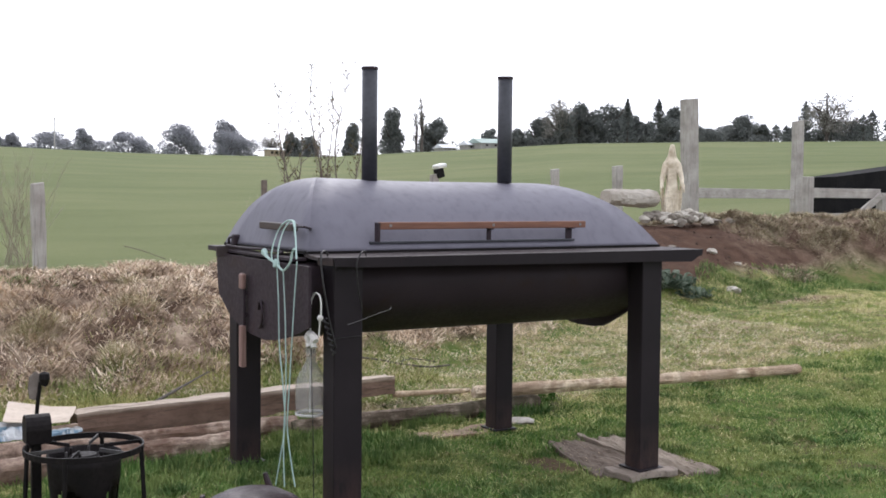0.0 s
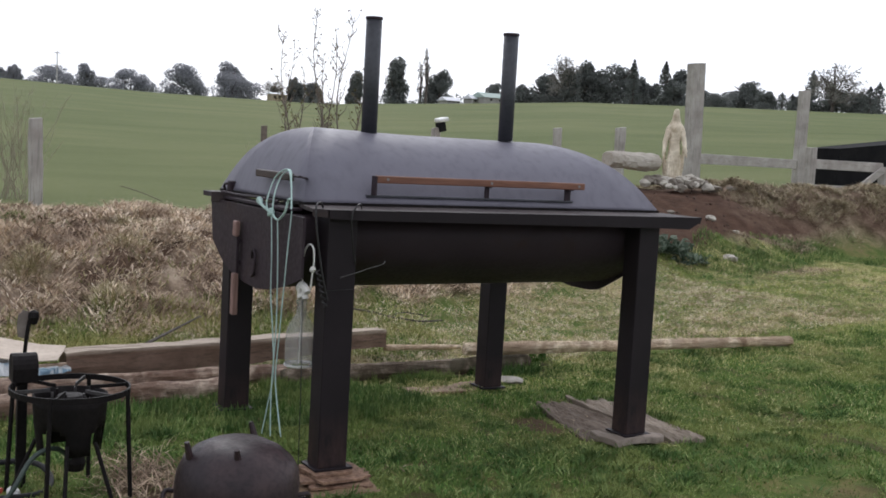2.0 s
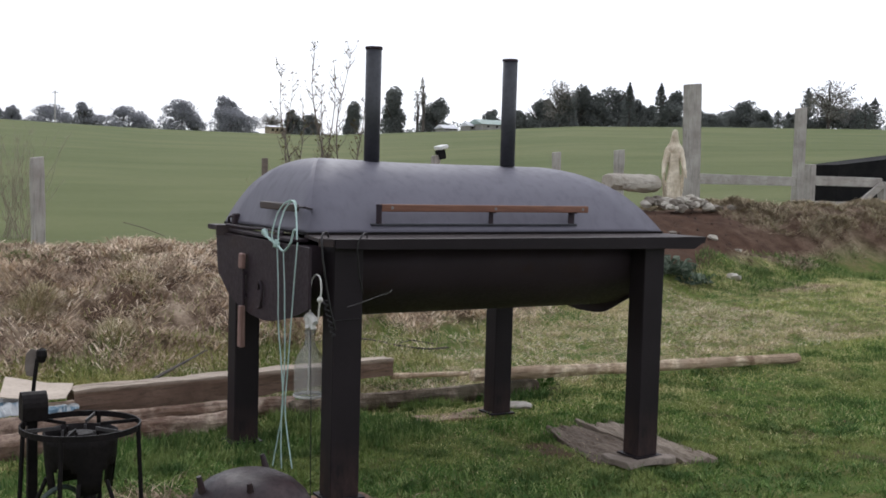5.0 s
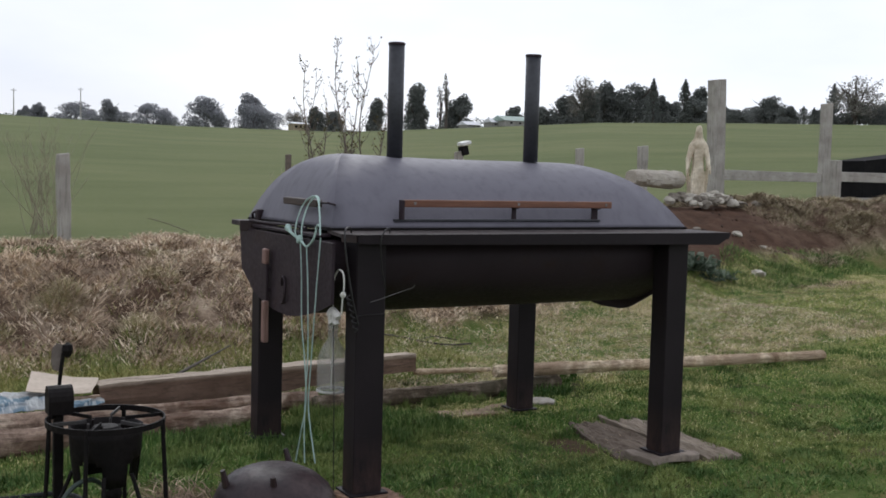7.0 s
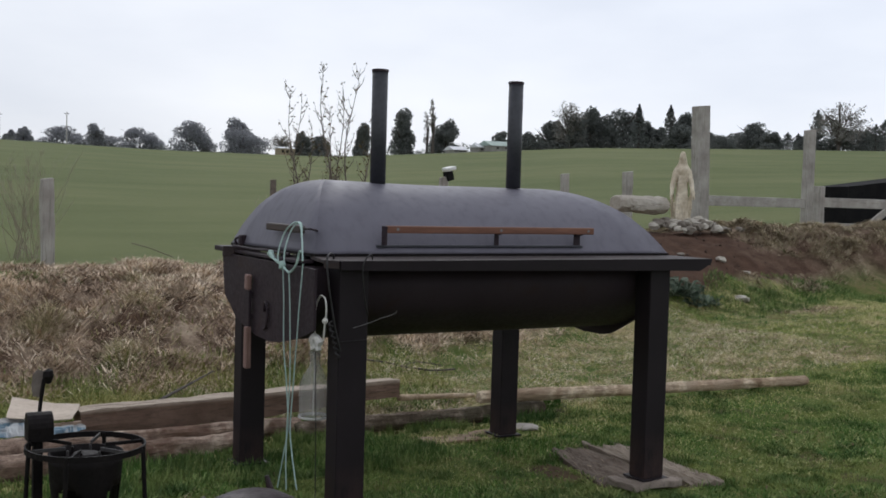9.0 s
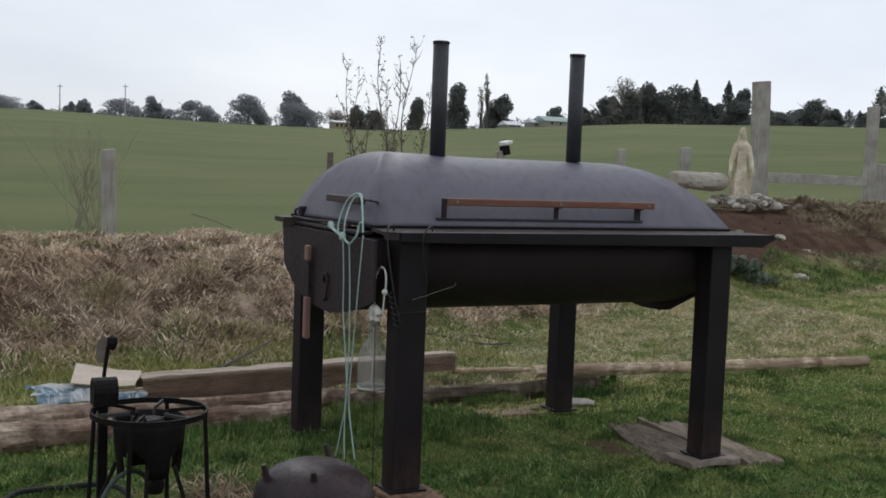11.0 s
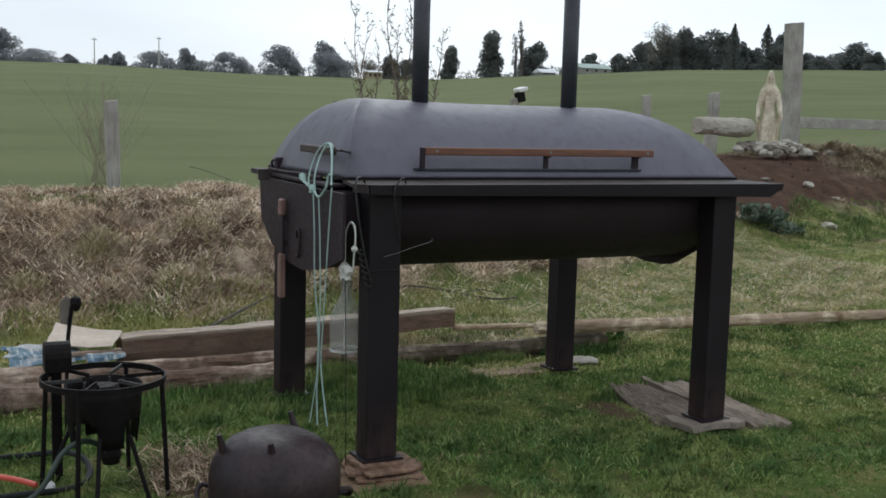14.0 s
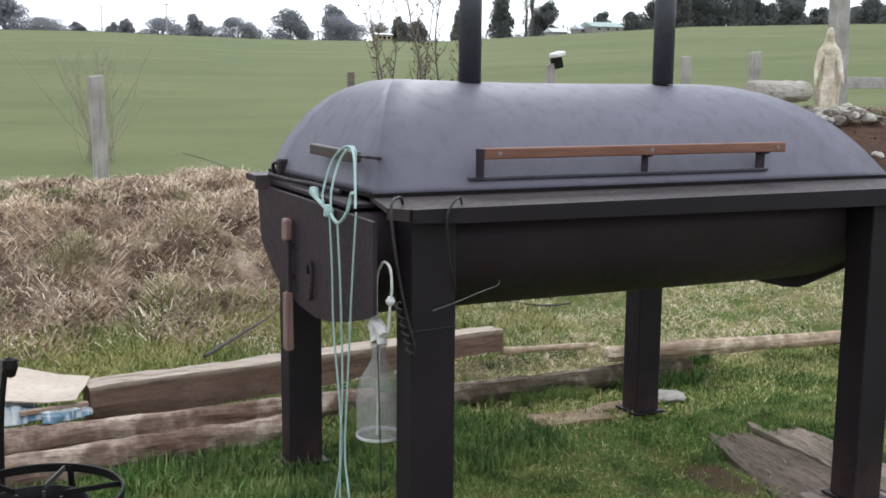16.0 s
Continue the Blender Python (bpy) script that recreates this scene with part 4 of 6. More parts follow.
# ---- cords and wires hung on the barbecue ----
cord = thing("knotted_cord", (1.94, 5.1, 1.24), "pale mint-green cord looped and knotted over the side handle", "cord")
part("loop", tube(curve([(1.885, 5.10, 1.07), (1.88, 5.125, 1.12), (1.91, 5.12, 1.22), (1.93, 5.05, 1.262), (1.915, 4.955, 1.235), (1.88, 4.85, 1.11)]), 0.0036), CORD, cord)
part("loop", tube(curve([(1.88, 5.05, 1.075), (1.885, 5.06, 1.14), (1.915, 5.075, 1.22), (1.935, 5.04, 1.26), (1.935, 5.0, 1.25), (1.93, 4.99, 1.2)]), 0.0036), CORD, cord)
part("tie", tube(curve([(1.88, 5.06, 1.075), (1.875, 4.98, 1.055), (1.88, 4.92, 1.09), (1.885, 4.9, 1.14), (1.88, 4.87, 1.15)]), 0.005), CORD, cord)
part("knot", lumps(lathe([(0.0, -0.02), (0.014, -0.012), (0.016, 0.004), (0.008, 0.018), (0.0, 0.02)], (1.878, 5.065, 1.078), 12), 0.004, 60), CORD, cord)
part("frayed_end", lumps(tube([(1.88, 5.07, 1.078), (1.885, 5.19, 1.10), (1.888, 5.235, 1.12)], [0.006, 0.007, 0.015], 8), 0.004, 70), CORD, cord)
part("hanging_strand", tube(curve([(1.878, 5.06, 1.075), (1.878, 5.04, 0.92), (1.878, 5.03, 0.74), (1.878, 4.99, 0.58), (1.878, 4.965, 0.41), (1.878, 5.01, 0.28), (1.878, 5.07, 0.13)]), 0.0031), CORD, cord)
part("hanging_strand", tube(curve([(1.874, 4.98, 1.06), (1.874, 4.96, 0.91), (1.874, 4.95, 0.76), (1.874, 4.945, 0.6), (1.87, 4.955, 0.41), (1.87, 4.96, 0.28), (1.87, 4.95, 0.15)]), 0.0031), CORD, cord)
part("hanging_strand", tube(curve([(1.88, 4.845, 1.1), (1.878, 4.87, 0.92), (1.878, 4.89, 0.78), (1.88, 4.925, 0.57), (1.882, 4.95, 0.41), (1.88, 4.92, 0.31), (1.88, 4.86, 0.17)]), 0.0031), CORD, cord)

tie = thing("knotted_cord", (1.93, 4.8, 0.97), "off-white knotted cord looped over a wire hook on a leg", "cord")
part("loop", tube(curve([(1.926, 4.812, 0.798), (1.926, 4.812, 0.919), (1.931, 4.797, 0.960), (1.931, 4.764, 0.976), (1.931, 4.727, 0.963), (1.931, 4.717, 0.916), (1.931, 4.727, 0.875), (1.931, 4.740, 0.798)]), 0.0036), WHITECORD, tie)
part("knot", lumps(lathe([(0.0, -0.014), (0.01, -0.009), (0.013, 0), (0.009, 0.01), (0.0, 0.014)], (1.931, 4.725, 0.880), 12), 0.003, 60), WHITECORD, tie)
part("knot", lumps(tube(curve([(1.925, 4.843, 0.789), (1.923, 4.818, 0.807), (1.923, 4.776, 0.801), (1.923, 4.751, 0.783)]), 0.0135, 10), 0.004, 45), WHITECORD, tie)
part("knot", lumps(tube([(1.923, 4.823, 0.795), (1.923, 4.818, 0.767), (1.923, 4.812, 0.752)], [0.014, 0.013, 0.016], 10), 0.004, 45), WHITECORD, tie)
part("knot", lumps(tube([(1.923, 4.781, 0.795), (1.923, 4.776, 0.767), (1.923, 4.771, 0.755)], [0.013, 0.012, 0.014], 10), 0.004, 45), WHITECORD, tie)
part("thin_line", tube([(1.921, 4.794, 0.764), (1.926, 4.784, 0.434), (1.931, 4.784, 0.033)], 0.0018, 6), WIRE, tie)

hook = thing("wire_hook", (1.93, 4.8, 1.1), "dark twisted wire hooked over the barbecue rim", "wire")
part("hook_wire", tube(curve([(1.995, 4.80, 1.124), (1.97, 4.755, 1.145), (1.935, 4.72, 1.142), (1.922, 4.70, 1.11), (1.925, 4.69, 1.04), (1.94, 4.69, 0.95), (1.96, 4.69, 0.85), (1.985, 4.69, 0.76)]), 0.004), WIRE, hook)
twist = [(1.94 + 0.04 * f + 0.008 * math.cos(f * 40), 4.70 + 0.008 * math.sin(f * 40), 0.88 - 0.15 * f) for f in [k / 40 for k in range(41)]]
part("twist", tube(twist, 0.004, 6), WIRE, hook)
part("tie_wire", tube([(1.985, 4.712, 0.795), (2.05, 4.713, 0.797), (2.113, 4.712, 0.80)], 0.0015, 6), WIRE, hook)
hook2 = thing("wire_hook", (2.12, 4.7, 1.11), "thin dark wire hooked over the front shelf", "wire")
part("hook_wire", tube(curve([(2.14, 4.74, 1.124), (2.115, 4.70, 1.146), (2.085, 4.675, 1.136), (2.065, 4.670, 1.10), (2.07, 4.675, 1.04), (2.085, 4.69, 0.97), (2.11, 4.71, 0.9)]), 0.003), WIRE, hook2)
solo("bent_wire", tube(curve([(2.04, 4.7, 0.85), (2.10, 4.70, 0.865), (2.17, 4.705, 0.885), (2.235, 4.71, 0.902), (2.24, 4.71, 0.916)]), 0.0014, 6), BRIGHTWIRE, "short bright bent wire sticking out from a barbecue leg", "wire")

# ---- cardboard, bags and hose by the timber ----
bm = bmesh.new()
for a, b, c, e in (((1.0, 6.57, 0.195), (1.31, 6.50, 0.185), (1.39, 6.71, 0.215), (1.09, 7.0, 0.215)),):
    grid = [[bm.verts.new(Vector(a).lerp(Vector(b), u / 8).lerp(Vector(e).lerp(Vector(c), u / 8), v / 8) + Vector((0, 0, 0.006 * abs(u - 5) * 0.5 + 0.004 * math.sin(v * 0.9)))) for v in range(9)] for u in range(9)]
    for u in range(8):
        for v in range(8):
            bm.faces.new((grid[u][v], grid[u + 1][v], grid[u + 1][v + 1], grid[u][v + 1]))
card = solo("cardboard_sheet", bm, CARD, "flattened pale cardboard box lying on the timber", "cardboard")
card.modifiers.new("ply", "SOLIDIFY").thickness = 0.005
solo("cardboard_strip", lumps(box(1.1, 1.36, 6.50, 6.53, 0.155, 0.172, 0.002, None, Matrix.Rotation(radians(9), 4, "Z")), 0.004, 9), BROWNCARD, "folded strip of cardboard beside the beam", "cardboard")


def flat_bag(x, y, z, w, d, turn, seed, material, label):
    """A limp empty bag lying flat, creased all over."""
    bm = bmesh.new()
    n = 26
    rows = []
    for i in range(n + 1):
        row = []
        for j in range(n + 1):
            u, v = i / n - 0.5, j / n - 0.5
            p = Vector((u * w * (1 - 0.25 * v), v * d, 0))
            crease = noise.noise(Vector((p.x * 9, p.y * 16, seed))) + 0.6 * abs(noise.noise(Vector((p.x * 24, p.y * 30, seed))))
            p += Vector((0.03 * noise.noise(Vector((u * 4, v * 4, seed + 3))), 0.03 * noise.noise(Vector((u * 4, v * 4, seed + 8))), 0.022 * crease - 0.12 * max(0, -v - 0.3)))
            row.append(bm.verts.new(Matrix.Rotation(turn, 3, "Z") @ p + Vector((x, y, z))))
        rows.append(row)
    for a, b in zip(rows, rows[1:]):
        for j in range(n):
            bm.faces.new((a[j], b[j], b[j + 1], a[j + 1]))
    bag = solo("plastic_bag", bm, material, label, "bag")
    bag.modifiers.new("film", "SOLIDIFY").thickness = 0.003


def striped_bag():
    m = Nodes("blue_and_white_bag_plastic", 0.75)
    a, b = m.noise(2.0, 2), m.noise(12, 2, 0.5, m.stretch(3, 0.4, 1))
    c = m.ramp(a, (0.46, (0.34, 0.34, 0.33)), (0.49, (0.1, 0.17, 0.22)), (0.6, (0.075, 0.13, 0.18)), (0.64, (0.3, 0.31, 0.31)))
    m.color(m.mix(m.span(b, 0.52, 0.6, 0, 0.7), c, (0.44, 0.46, 0.46)))
    return m.bump(m.noise(22, 4), 0.3, 0.006).mat


BAG = striped_bag()
flat_bag(1.26, 6.47, 0.156, 0.17, 0.1, radians(12), 5, BAG, "crumpled end of a blue and white plastic bag")
flat_bag(0.99, 6.62, 0.16, 0.35, 0.38, radians(8), 3, BAG, "limp blue and white plastic bag lying flat behind a log")
ring = [(0.79 + 0.235 * math.cos(radians(a)), 5.13 + 0.265 * math.sin(radians(a)), 0.022 + 0.012 * math.sin(radians(3 * a))) for a in range(0, 360, 9)]
solo("hose", tube(ring, 0.0115, 10, None, True), RUBBER, "ring of black rubber hose lying on the grass", "hose")
solo("red_hose", tube(curve([(0.2, 5.3, 0.03), (0.42, 5.24, 0.045), (0.62, 5.11, 0.05), (0.75, 5.01, 0.045), (0.82, 4.95, 0.035)]), 0.0105, 10), REDPLASTIC, "orange-red plastic hose lying on the grass by the burner", "hose")
cup = thing("white_fitting", (0.86, 4.93, 0.0), "crumpled white plastic fitting on the end of a hose", "fitting")
part("fitting_body", lumps(lathe([(0.0, 0.0), (0.024, 0.0), (0.03, 0.018), (0.025, 0.038), (0.012, 0.046), (0.0, 0.046)], (0.858, 4.93, 0.002), 18), 0.012, 25), WHITEPLASTIC, cup)

# clear plastic bottle hung by its neck from the white cord
QX, QY = 1.966, 4.9
bottle = thing("hanging_bottle", (QX, QY, 0.735), "clear empty plastic bottle hanging from a string under the barbecue", "bottle")
body = part("bottle_body", lathe([(0.0, 0.0), (0.055, 0.0), (0.062, 0.006), (0.064, 0.04), (0.065, 0.11), (0.061, 0.145), (0.05, 0.176), (0.033, 0.202), (0.022, 0.222), (0.02, 0.28)], (QX, QY, 0.455), 32), CLEAR, bottle, "", True)
body.modifiers.new("wall", "SOLIDIFY").thickness = 0.0015
part("bottle_neck", lathe([(0.021, 0.0), (0.025, 0.004), (0.025, 0.02), (0.021, 0.024), (0.021, 0.0)], (QX, QY, 0.712), 20), CLEAR, body)
part("rim", lathe([(0.056, -0.001), (0.0645, 0.002), (0.0655, 0.009), (0.0645, 0.011), (0.06, 0.008), (0.056, -0.001)], (QX, QY, 0.455), 32), CLOUDED, body, "cloudy white base rim")
part("string", tube(curve([(QX, QY, 0.775), (QX, QY, 0.72), (QX - 0.01, QY - 0.02, 0.6), (QX - 0.018, QY - 0.03, 0.47)]), 0.003, 6), WHITECORD, bottle)

# ---- statue, stones, posts and gate on the far rise ----
SX, SY = 10.12, 11.75
SZ = height(SX, SY) + 0.035


def statue():
    bm = bmesh.new()
    prof = [(0.0, 0.0), (0.15, 0.0), (0.155, 0.04), (0.125, 0.07), (0.115, 0.2), (0.1, 0.38), (0.086, 0.52), (0.09, 0.62), (0.1, 0.72), (0.092, 0.77), (0.05, 0.805), (0.036, 0.83), (0.045, 0.865), (0.05, 0.905), (0.046, 0.95), (0.026, 0.98), (0.0, 0.985)]
    lathe(prof, (0, 0, 0), 48, bm)
    for v in bm.verts:
        a = math.atan2(v.co.y, v.co.x)
        fold = 1 + (0.14 * math.sin(a * 9 + 3 * v.co.z) + 0.07 * math.sin(a * 17)) * max(0, min(1, (0.76 - v.co.z) * 4)) * min(1, v.co.z * 12)
        v.co.x *= fold
        v.co.y *= fold * 0.85
    for s in (1, -1):
        # mantle from the head over the shoulder to the hem, arm held out, open hand
        tube([(s * 0.018, 0.035, 0.975), (s * 0.038, 0.035, 0.9), (s * 0.05, 0.04, 0.82), (s * 0.108, 0.025, 0.735), (s * 0.16, 0.0, 0.57), (s * 0.15, 0.025, 0.36), (s * 0.13, 0.035, 0.1)], [0.013, 0.018, 0.027, 0.042, 0.036, 0.026, 0.02], 10, bm)
        tube([(s * 0.1, -0.02, 0.71), (s * 0.14, -0.06, 0.58), (s * 0.175, -0.13, 0.45)], [0.04, 0.036, 0.03], 8, bm)
        tube([(s * 0.165, -0.13, 0.47), (s * 0.18, -0.16, 0.43), (s * 0.185, -0.175, 0.39)], [0.018, 0.02, 0.01], 8, bm)
    for k in range(6):
        fx = -0.075 + 0.03 * k
        tube([(fx * 0.7, -0.078, 0.68), (fx, -0.092, 0.4), (fx * 1.3, -0.115, 0.05)], [0.009, 0.014, 0.018], 8, bm)
    bmesh.ops.scale(bm, verts=bm.verts, vec=(0.82, 0.86, 1.075))
    bmesh.ops.rotate(bm, verts=bm.verts, matrix=Matrix.Rotation(radians(-38), 3, "Z"))
    bmesh.ops.translate(bm, verts=bm.verts, vec=(SX, SY, SZ))
    me = bpy.data.meshes.new("rough_statue")
    bm.to_mesh(me)
    bm.free()
    rough = new("rough_statue", me)
    skin = rough.modifiers.new("skin", "REMESH")
    skin.mode, skin.voxel_size = "VOXEL", 0.0075
    bpy.context.view_layer.update()
    bm = bmesh.new()
    bm.from_object(rough, bpy.context.evaluated_depsgraph_get())
    bpy.data.objects.remove(rough)
    bpy.data.meshes.remove(me)
    return solo("statue", lumps(bm, 0.005, 17), PLASTER, "cream weathered garden statue of a robed figure on piled stones", "statue", "", "", True)


statue()
for k in range(60):
    a = radians(-185 + 215 * (k / 59) + rng.uniform(-6, 6))
    r = 0.17 + 0.27 * rng.random()
    x, y = SX + 1.25 * r * math.cos(a), SY + r * math.sin(a)
    s = 0.035 + 0.045 * rng.random()
    solo("stone", rock(x, y, height(x, y) + s * 0.45 + max(0, 0.16 - 0.4 * (r - 0.17)), s, k + 0.5), STONE if k % 2 else DARKSTONE, "rounded pale field stone piled round a statue's foot", "stone", "stones round the statue")
for k, (x, y, s, pale) in enumerate(((9.04, 9.52, 0.085, 1), (9.66, 10.5, 0.07, 1), (9.1, 10.6, 0.05, 0), (10.75, 11.6, 0.1, 0), (10.95, 11.5, 0.08, 0), (8.3, 9.75, 0.045, 0), (9.9, 10.3, 0.04, 1))):
    solo("stone", rock(x, y, height(x, y) + s * 0.25, s, k * 2.2 + 1, 0.5), STONE if pale else DARKSTONE, "pale field stone lying on the dug soil" if pale else "grey-brown field stone lying on the dug soil", "stone", "loose stones")


bm = bmesh.new()
clod = random.Random(9)
for k in range(260):
    x, y = clod.uniform(7.6, 10.9), clod.uniform(8.9, 11.8)
    if land(x, y)[2] > 0.35:
        s = clod.uniform(0.01, 0.026)
        geo = bmesh.ops.create_icosphere(bm, subdivisions=1, radius=s, matrix=Matrix.Translation((x, y, height(x, y) - s * 0.2)) @ Matrix.Rotation(clod.uniform(0, 6), 4, "Z"))
tagged(solo("soil_clods", lumps(bm, 0.02, 17), CLODS, "loose clods of dug brown soil", "soil"), kind="stuff")


def post(x, y, w, d, z1, label, lean=0.0, seed=0.0, material=None):
    z0 = height(x, y) - 0.1
    bm = bmesh.new()
    n = 8
    rows = []
    for k in range(n + 1):
        z = z0 + (z1 - z0) * k / n
        rows.append([bm.verts.new((x + lean * (z - z0) + sx * w / 2, y + sy * d / 2, z + (0.012 * sx * w / 0.2 if k == n else 0))) for sx, sy in ((-1, -1), (1, -1), (1, 1), (-1, 1))])
    for a, b in zip(rows, rows[1:]):
        for j in range(4):
            bm.faces.new((a[j], a[(j + 1) % 4], b[(j + 1) % 4], b[j]))
    bm.faces.new(rows[0][::-1])
    bm.faces.new(rows[-1])
    bmesh.ops.bevel(bm, geom=[e for e in bm.edges], offset=0.008, segments=1, affect="EDGES")
    return solo("fence_post", lumps(bm, 0.012, 5, seed), material or GREY, label, "post")


post(14.72, 16.3, 0.29, 0.2, 3.23, "tall weathered grey square post behind the statue", -0.03, 1)
post(18.38, 17.0, 0.22, 0.16, 3.01, "tall weathered grey gate post", 0.0, 2)
post(12.92, 16.3, 0.15, 0.15, 1.93, "short weathered fence post at the edge of the pasture", 0.0, 3)
post(10.42, 14.8, 0.11, 0.11, 1.8, "short thin fence post at the edge of the pasture", 0.0, 4)
post(2.12, 11.9, 0.12, 0.12, 1.455, "short weathered fence post at the edge of the pasture", -0.02, 5)
post(6.09, 11.1, 0.08, 0.08, 1.6, "short fence post that carries a small white-topped box", 0.0, 6)
mail = thing("fence_box", (6.13, 11.1, 1.55), "small black box with a tilted white lid on a post", "box")
part("case", box(6.1, 6.18, 11.02, 11.12, 1.56, 1.66, 0.01, None, Matrix.Rotation(radians(-14), 4, "Y")), TARP, mail)
part("cap", box(6.09, 6.2, 11.0, 11.14, 1.668, 1.71, 0.012, None, Matrix.Rotation(radians(-14), 4, "Y")), WHITEPLASTIC, mail)

gate = thing("field_gate", (16.8, 14.45, height(16.8, 14.45)), "weathered grey timber field gate with a diagonal brace", "gate")
for gx, z0, z1 in ((15.83, 0.3, 1.765), (17.85, 0.3, 1.485)):
    part("stile", lumps(box(gx - 0.073, gx + 0.073, 14.38, 14.52, z0, z1, 0.01), 0.01, 5), GREY, gate)
for z0, z1 in ((1.377, 1.551), (0.91, 1.097)):
    part("rail", lumps(box(15.905, 17.775, 14.42, 14.48, z0, z1, 0.008), 0.01, 5), RAIL, gate)
a, b = (17.76, 1.444), (16.77, 0.843)
L = math.hypot(a[0] - b[0], a[1] - b[1])
mid = ((a[0] + b[0]) / 2, 14.392, (a[1] + b[1]) / 2)
t = Matrix.Rotation(-math.atan2(a[1] - b[1], a[0] - b[0]), 4, "Y")
part("brace", box(mid[0] - L / 2, mid[0] + L / 2, mid[1] - 0.024, mid[1] + 0.024, mid[2] - 0.067, mid[2] + 0.067, 0.005, None, t), RAIL, gate)
solo("fence_rail", lumps(box(14.86, 18.26, 16.62, 16.68, 1.355, 1.55, 0.008, None, Matrix.Rotation(radians(10.5), 4, "Z")), 0.01, 4), RAIL, "pale weathered rail between two tall posts", "rail")
log_between("fallen_log", (8.98, 11.72, 1.36), (9.98, 11.95, 1.35), 0.105, 0.12, OLDTRUNK, "thick pale bleached trunk lying beside the statue", "trunk")
solo("leaning_board", lumps(box(12.59, 12.79, 16.12, 16.18, 0.4, 1.43, 0.005, None, Matrix.Rotation(radians(14), 4, "Y")), 0.006, 6), GREY, "grey board leaning on a fence post", "board")

# black shade-cloth shelter behind the gate
shelter = thing("shade_shelter", (20.0, 18.2, height(20.0, 18.2)), "low black shade-cloth shelter on posts behind the gate", "shelter")
gz = height(20.0, 18.2)
part("cover", lumps(prism([(20.7, gz - 0.2), (30.3, gz - 0.2), (30.3, 2.73), (24.6, 2.28), (20.7, 1.86)], "y", 17.9, 18.9), 0.04, 1.2), TARP, shelter)
for k, x in enumerate((23.8, 25.6)):
    part("post", box(x - 0.07, x + 0.07, 17.72, 17.86, gz - 0.1, 1.9 + 0.1 * k, 0.008), GREY, shelter)

# ---- bare saplings and shrubs on the bank ----
def twiggy(name, stems, twigs, label, seed, leaves=0, thick=0.012, long=0.35):
    """Thin stems, each from a foot to a tip, with fine side twigs and a few leaves."""
    r = random.Random(seed)
    x, y = stems[0][0]
    t = thing(name, (x, y, height(x, y)), label, "tree" if leaves else "shrub")
    bm, lf = bmesh.new(), bmesh.new()
    for k, ((fx, fy), (tx, ty, tz)) in enumerate(stems):
        a, b = Vector((fx, fy, height(fx, fy) - 0.05)), Vector((tx, ty, tz))
        tall = b.z - a.z
        pts = [a.lerp(b, s / 10) + 0.03 * tall * Vector((math.sin(0.5 * s + k), math.cos(0.7 * s + 2 * k), 0)) * math.sin(s * 0.314) for s in range(11)]
        tube(pts, [thick * (1 - 0.88 * s / 10) for s in range(11)], 5, bm)
        for j in range(twigs):
            s = r.uniform(0.3, 1.0) * 10
            i = min(9, int(s))
            q = pts[i].lerp(pts[i + 1], s - i)
            w = r.uniform(0, 6.28)
            l = long * r.uniform(0.35, 1.0) * (1.2 - 0.07 * s)
            e = q + Vector((math.cos(w) * l * 0.55, math.sin(w) * l * 0.55, l * r.uniform(0.6, 1.0)))
            m = q.lerp(e, 0.5) + Vector((math.cos(w), math.sin(w), 0)) * l * 0.1
            tube([q, m, e], [0.3 * thick, 0.2 * thick, 0.001], 4, bm)
            for _ in range(leaves):
                o = q.lerp(e, r.uniform(0.3, 1.05)) + Vector((r.uniform(-.03, .03), r.uniform(-.03, .03), r.uniform(-.03, .03)))
                u, v = [Vector((r.uniform(-1, 1), r.uniform(-1, 1), r.uniform(-1, 1))).normalized() * c for c in (0.016, 0.011)]
                lf.faces.new([lf.verts.new(c) for c in (o - u, o + v, o + u, o - v)])
    part("branchwork", bm, TWIG if leaves else PALETWIG, t)
    if leaves:
        part("leaves", lf, LEAFDRY, t, "few small withered leaves")
    else:
        lf.free()
    return t


PALETWIG = plain("pale_dead_twigs", (0.24, 0.21, 0.15), (0.36, 0.325, 0.24), 12, 0.9, 0, 0.2, 60)
LEAFDRY = foliage("withered_leaves", ((0.0, (0.09, 0.06, 0.035)), (0.5, (0.16, 0.12, 0.06)), (1.0, (0.1, 0.11, 0.05))))
twiggy("sapling", (((4.53, 11.5), (4.46, 11.5, 2.5)), ((4.56, 11.55), (4.62, 11.6, 2.35)), ((4.7, 11.5), (4.68, 11.45, 2.1))), 26, "thin many-stemmed sapling with few withered leaves", 11, 3, 0.014)
twiggy("sapling", (((4.9, 11.5), (4.8, 11.45, 2.75)), ((5.03, 11.5), (5.25, 11.5, 2.74)), ((5.05, 11.5), (5.1, 11.6, 2.5)), ((4.96, 11.55), (4.94, 11.6, 2.25)), ((5.2, 11.5), (5.38, 11.4, 2.3))), 30, "taller many-stemmed sapling with few withered leaves", 5, 3, 0.015)
bush = random.Random(3)
twiggy("bare_shrub", [((2.85 + bush.uniform(-0.2, 0.2), 18.0 + bush.uniform(-0.2, 0.2)), (2.85 + bush.gauss(0, 0.36), 18.0 + bush.uniform(-0.4, 0.4), 2.0 - abs(bush.gauss(0, 0.36)))) for _ in range(34)], 22, "bare grey-brown shrub beside a fence post", 3, 0, 0.006, 0.3)
